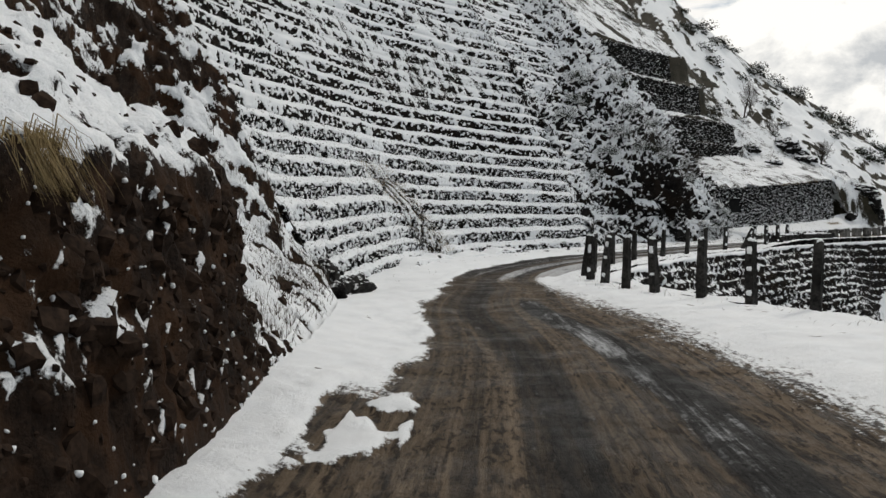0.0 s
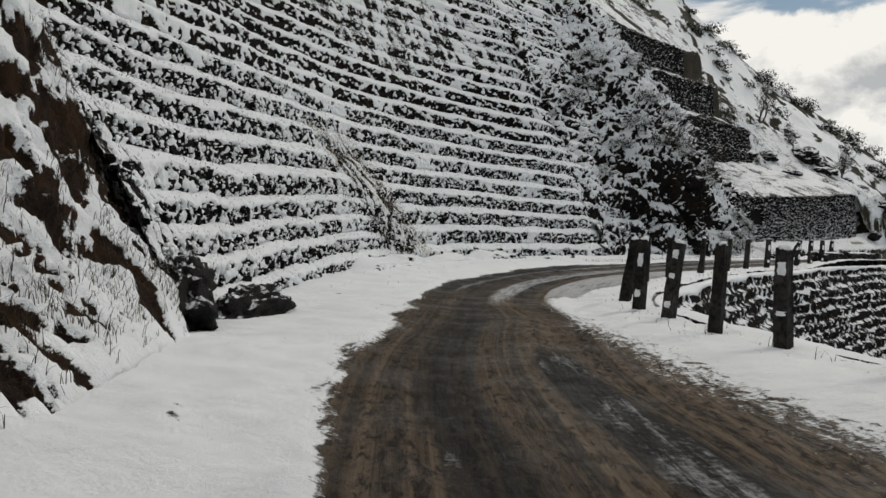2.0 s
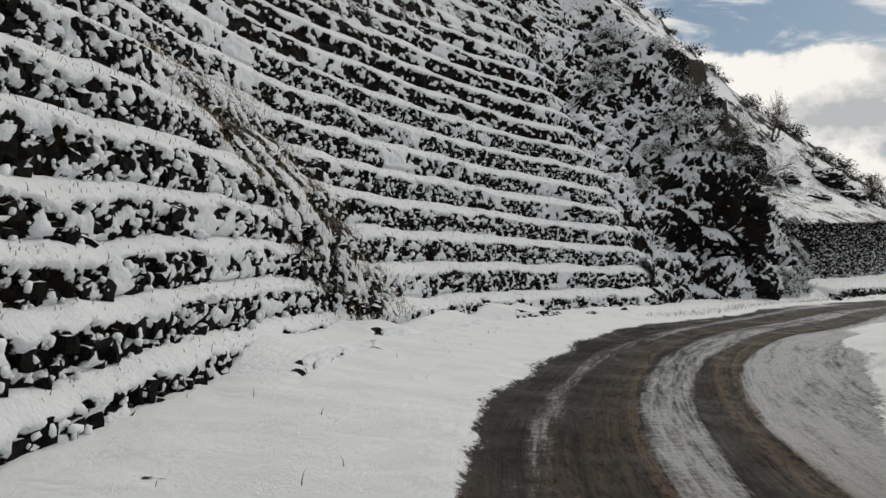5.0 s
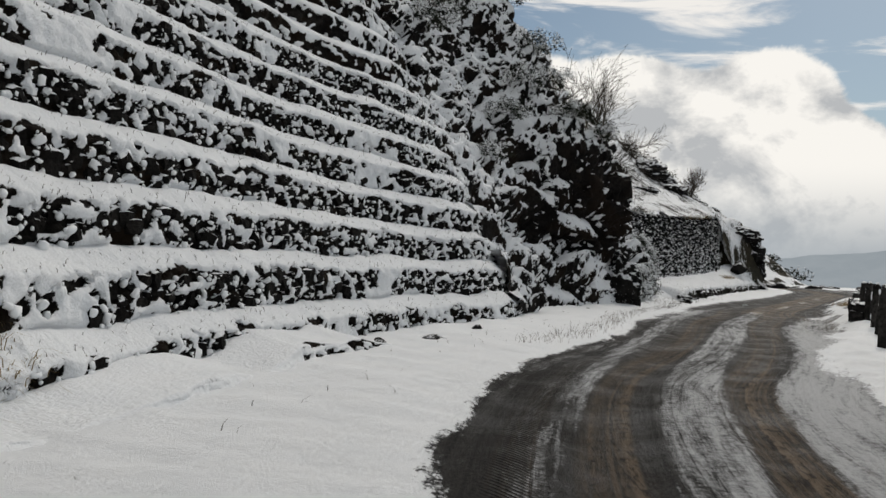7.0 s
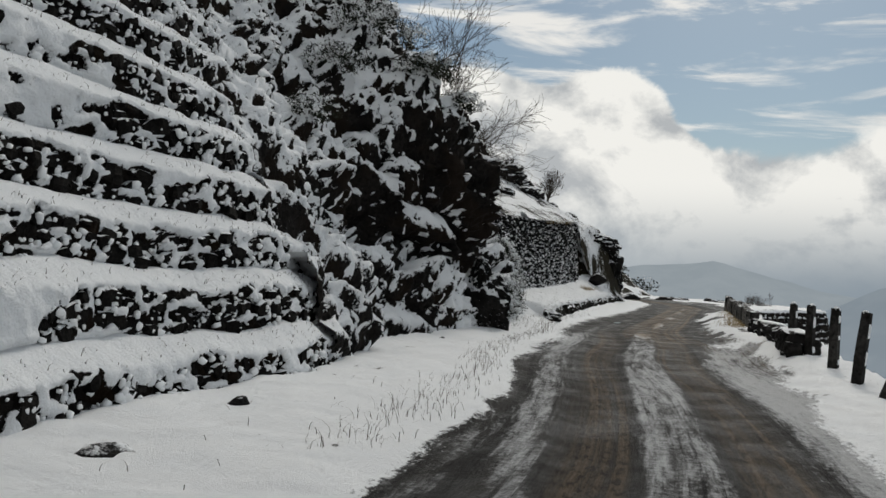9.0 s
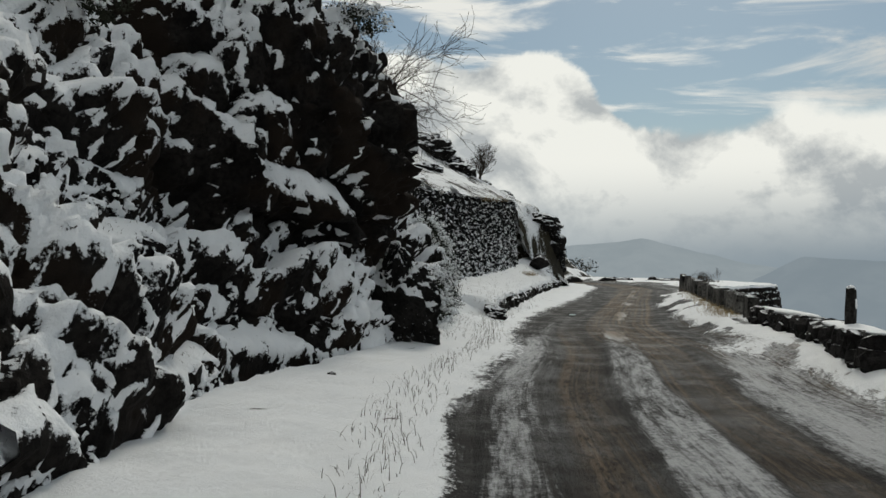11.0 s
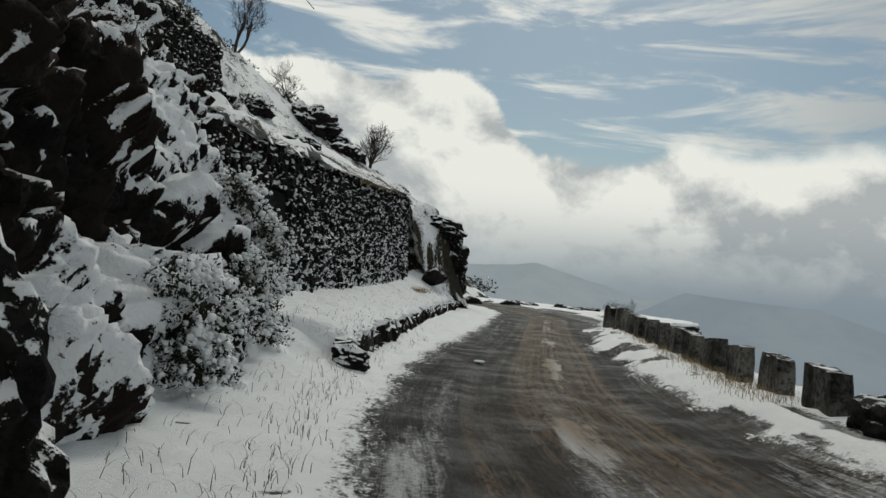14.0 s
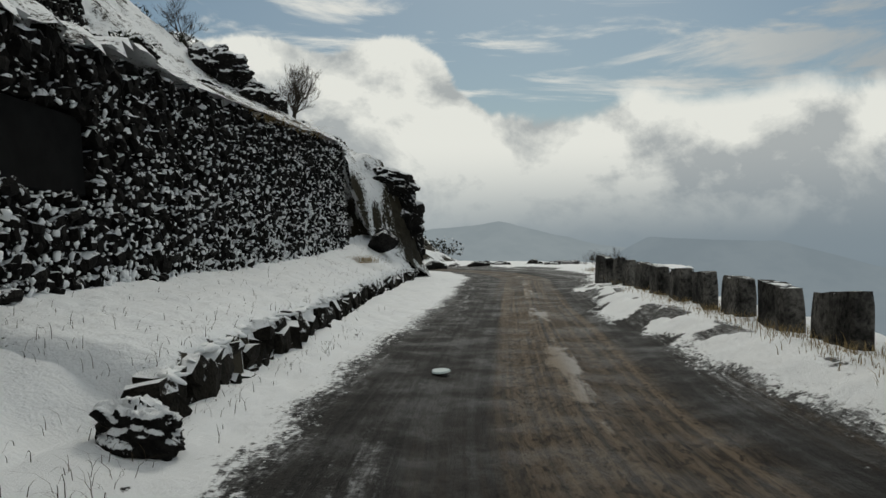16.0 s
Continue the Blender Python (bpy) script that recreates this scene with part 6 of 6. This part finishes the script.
def weeds(name, roots, seed, high, droop, label, mat, width=0.003):
    r = np.random.default_rng(seed)
    v, f = blades(r, roots, high, droop, width)
    ob = new(name, mesh_of(name, v, f, mat, False))
    return tagged(ob, label, "weeds", kind="stuff")


def on_bank(n, y0, y1, z0, z1, seed):
    r = np.random.default_rng(seed)
    q = BANK_P.reshape(-1, 3)
    q = q[(q[:, 1] > y0) & (q[:, 1] < y1) & (q[:, 2] > z0) & (q[:, 2] < z1) & (q[:, 0] > -3.6)]
    return q[r.integers(0, len(q), n)]


def bank_bits(name, n, y0, y1, z0, z1, lo, hi, mat, seed, label, sink=0.3):
    r = np.random.default_rng(seed)
    places = []
    for q in on_bank(n, y0, y1, z0, z1, seed):
        w = lo + (hi - lo) * r.uniform(0, 1) ** 3
        places.append((q - np.array((sink * w, 0, 0)), turn_of(r.uniform(0, 6), r.normal(0, 0.5), r.normal(0, 0.5)), np.array([w * r.uniform(0.8, 1.5), w, w * r.uniform(0.6, 1.1)])))
    ob = joined_stones(name, places, mat, None, label, mat == M_SNOW)
    return tagged(ob, label, "bank detail", kind="stuff")


M_CLOD = plain("dark brown earth clod", (0.012, 0.0075, 0.0055), (0.040, 0.025, 0.017), 18, 0.85, 0.5)
bank_bits("earth_clods", 900, 1.0, 8.8, 0.2, 1.7, 0.03, 0.16, M_CLOD, 471, "dark brown clods and stones sticking out of the bank")
bank_bits("snow_clots", 420, 1.0, 7.8, 0.15, 1.75, 0.008, 0.032, M_SNOW, 473, "small clots of snow caught on the earth bank", -0.2)
bank_bits("bank_stones", 260, 4.5, 14.0, 0.5, 4.6, 0.03, 0.16, M_CLOD, 475, "dark stones showing through the snow on the bank top", 0.1)
p = surface_near(BANK_P, -2.0, 3.6, 1.85)
tuft((p[0], p[1], p[2]), 480, 0.42, 0.35, 401, "drooping tuft of straw-coloured grass on the bank", 0.11, None, (0.45, -0.05), "", 1.5)
p = surface_near(BANK_P, -2.05, 3.8, 1.8)
tuft((p[0], p[1], p[2]), 220, 0.34, 0.35, 402, "drooping tuft of straw-coloured grass on the bank", 0.08, None, (0.4, 0.1), "", 1.4)
tuft((33.6, 72.6, 1.05), 300, 0.45, 1.3, 403, "flattened straw-coloured grass on the snowy ledge", 0.3)
tuft((34.3, 73.3, 1.1), 160, 0.35, 1.3, 404, "flattened straw-coloured grass on the snowy ledge", 0.25)
for k in range(10):
    q = np.array((27.2, 67.4)) + np.array((0.695, 0.719)) * k * 0.85 + np.array((-0.719, 0.695)) * 0.35
    zt = 4.2 + 0.06 * k
    tuft((q[0], q[1], zt), 130, 0.42, 1.1, 410 + k, "dry straw grass hanging over the retaining wall", 0.2, None, (0.25, -0.25), "grass on the wall top")


def along_verge(n, t0, t1, off, spread, seed, zlift=0.10):
    r = np.random.default_rng(seed)
    t = r.uniform(t0, t1, n)
    p = spline(PLAN, np.sort(t))
    w = off + r.normal(0, spread, n)
    d = p[:, 0:2] - p[:, 2:4]
    d /= np.linalg.norm(d, axis=1)[:, None]
    q = p[:, 2:4] + d * w[:, None]
    return np.stack([q[:, 0], q[:, 1], p[:, 8] + zlift + 0 * w], 1)


weeds("verge_weeds", along_verge(1300, 10.5, 17.0, 0.62, 0.24, 421), 422, 0.20, 1.0, "thin withered weed stalks standing in the verge snow", M_STALK)
weeds("verge_weeds", along_verge(110, 5.5, 12.0, 1.9, 0.6, 423, 0.14), 424, 0.15, 1.2, "sparse withered stalks poking through the snow", M_STALK)
weeds("verge_weeds", along_verge(320, 14.0, 17.5, 1.5, 0.6, 425, 0.2), 426, 0.26, 1.3, "bent weed stalks in the snow below the rock", M_STALK)


def right_verge(n, t0, t1, off, spread, seed, lift=0.1):
    r = np.random.default_rng(seed)
    p = spline(PLAN, np.sort(r.uniform(t0, t1, n)))
    d = p[:, 6:8] - p[:, 4:6]
    d /= np.linalg.norm(d, axis=1)[:, None]
    w = off + r.normal(0, spread, n)
    q = p[:, 6:8] - d * w[:, None]
    return np.stack([q[:, 0], q[:, 1], p[:, 8] + lift], 1)


weeds("edge_grass", right_verge(4200, 15.2, 20.0, 1.25, 0.28, 431, 0.36), 432, 0.22, 1.0, "short dry grass in the snow along the parapet", M_GRASS, 0.004)
weeds("edge_grass", right_verge(500, 3, 14.0, 0.45, 0.25, 433), 434, 0.18, 0.9, "short withered grass in the snow by the posts", M_STALK, 0.004)


def bank_grass(seed, n, label):
    r = np.random.default_rng(seed)
    q = BANK_P.reshape(-1, 3)
    q = q[(q[:, 1] > 7.0) & (q[:, 1] < 21) & (q[:, 2] < 3.4) & (q[:, 2] > 0.25)]
    q = q[fbm(q[:, 0] * 1.4, q[:, 1] * 1.4, q[:, 2] * 1.4, 3, 91) > 0.06]
    q = q[r.integers(0, len(q), n)]
    return weeds("bank_weeds", q, seed + 1, 0.30, 1.1, label, M_STALK, 0.0032)


r = np.random.default_rng(61)
u, v = r.uniform(0, 6, 700), r.uniform(0.0, 0.95, 700) ** 1.4
ko, ki = spline(KERB, u), spline(np.array([(19.6, 59.8, 0.62), (20.6, 60.7, 0.85), (24.7, 65.05, 1.0), (30.1, 70.6, 1.25), (35.1, 75.9, 1.65), (37.6, 77.6, 1.9), (39.6, 78.9, 1.3)]), u)
weeds("ledge_weeds", ko * (1 - v[:, None]) + ki * v[:, None] + np.array((0, 0, 0.06)), 462, 0.20, 1.1, "sparse withered stalks on the snowy ledge", M_STALK, 0.003)
bank_grass(441, 6000, "withered grass stalks poking out of the snowy bank")


r = np.random.default_rng(447)
q = BANK_P.reshape(-1, 3)
q = q[(q[:, 1] > 6.5) & (q[:, 1] < 18.5) & (q[:, 2] < 1.7) & (q[:, 2] > 0.15)]
q = q[fbm(q[:, 0] * 1.8, q[:, 1] * 1.8, q[:, 2] * 1.8, 3, 92) > 0.0]
weeds("bank_weeds", q[r.integers(0, len(q), 2600)], 448, 0.24, 1.2, "thin dark stalks standing out of the snow on the bank foot", M_STALK, 0.003)


def terrace_grass(seed, n):
    P, snow, f, V, inside, S = TERRACE_POINTS[0]
    r = np.random.default_rng(seed)
    ok = np.argwhere((f > 0.6) & (f < 0.95) & inside)
    q = np.array([P[i, j] for i, j in ok[r.integers(0, len(ok), n)]])
    weeds("terrace_weeds", q, seed + 1, 0.11, 1.6, "fine withered grass bent over the terrace treads", M_STALK, 0.003)
    ok = np.argwhere((np.abs(S - MOUND + 0.35 * V) < 1.7) & (V < 6.0) & inside)
    q = np.array([P[i, j] for i, j in ok[r.integers(0, len(ok), n // 2)]])
    weeds("mound_grass", q, seed + 2, 0.24, 1.7, "long bent grass on the slumped mound", M_GRASS, 0.004)


terrace_grass(451, 5000)

# ---- ice and far clutter ----


def ice_patch(loc, a, b, ang, seed, label):
    r = np.random.default_rng(seed)
    bm = bmesh.new()
    ring = [bm.verts.new((math.cos(t) * a * r.uniform(0.75, 1.1), math.sin(t) * b * r.uniform(0.75, 1.1), 0)) for t in np.linspace(0, 2 * math.pi, 15)[:-1]]
    face = bm.faces.new(ring)
    ext = bmesh.ops.extrude_face_region(bm, geom=[face])
    for v in ext["geom"]:
        if isinstance(v, bmesh.types.BMVert):
            v.co = Vector((v.co.x * 0.9, v.co.y * 0.9, 0.02))
    me = bpy.data.meshes.new("ice_patch")
    bm.to_mesh(me)
    bm.free()
    me.materials.append(M_ICE)
    ob = new("ice_patch", me)
    ob.location, ob.rotation_euler = loc, (0, 0, ang)
    return tagged(ob, label, "ice")


ice_patch((25.1, 59.2, -0.05), 0.22, 0.12, 0.8, 1, "pale slab of refrozen ice on the road")
for k in range(48):
    a, b = r.uniform(0, 1), r.uniform(0, 1)
    x, y = 50 + 16 * a, 88 + 12 * b - 4 * a
    s = r.uniform(0.15, 0.6)
    boulder((x, y, 0.35), (s * 1.6, s, s * 0.7), a * 6, (0, 0), 500 + k, "dark rock dusted with snow beside the far bend", "rocks at the far bend", 8)
for k, (x, y) in enumerate([(60, 84), (61.5, 86), (63, 85), (64, 88), (47, 73.2)]):
    bare_tree((x, y, 0.2), 1.3, 520 + k, "small leafless bush beside the far bend", 3, 3, 0.5, name="bare_bush", category="bush", radius=0.02, group="bushes at the far bend")
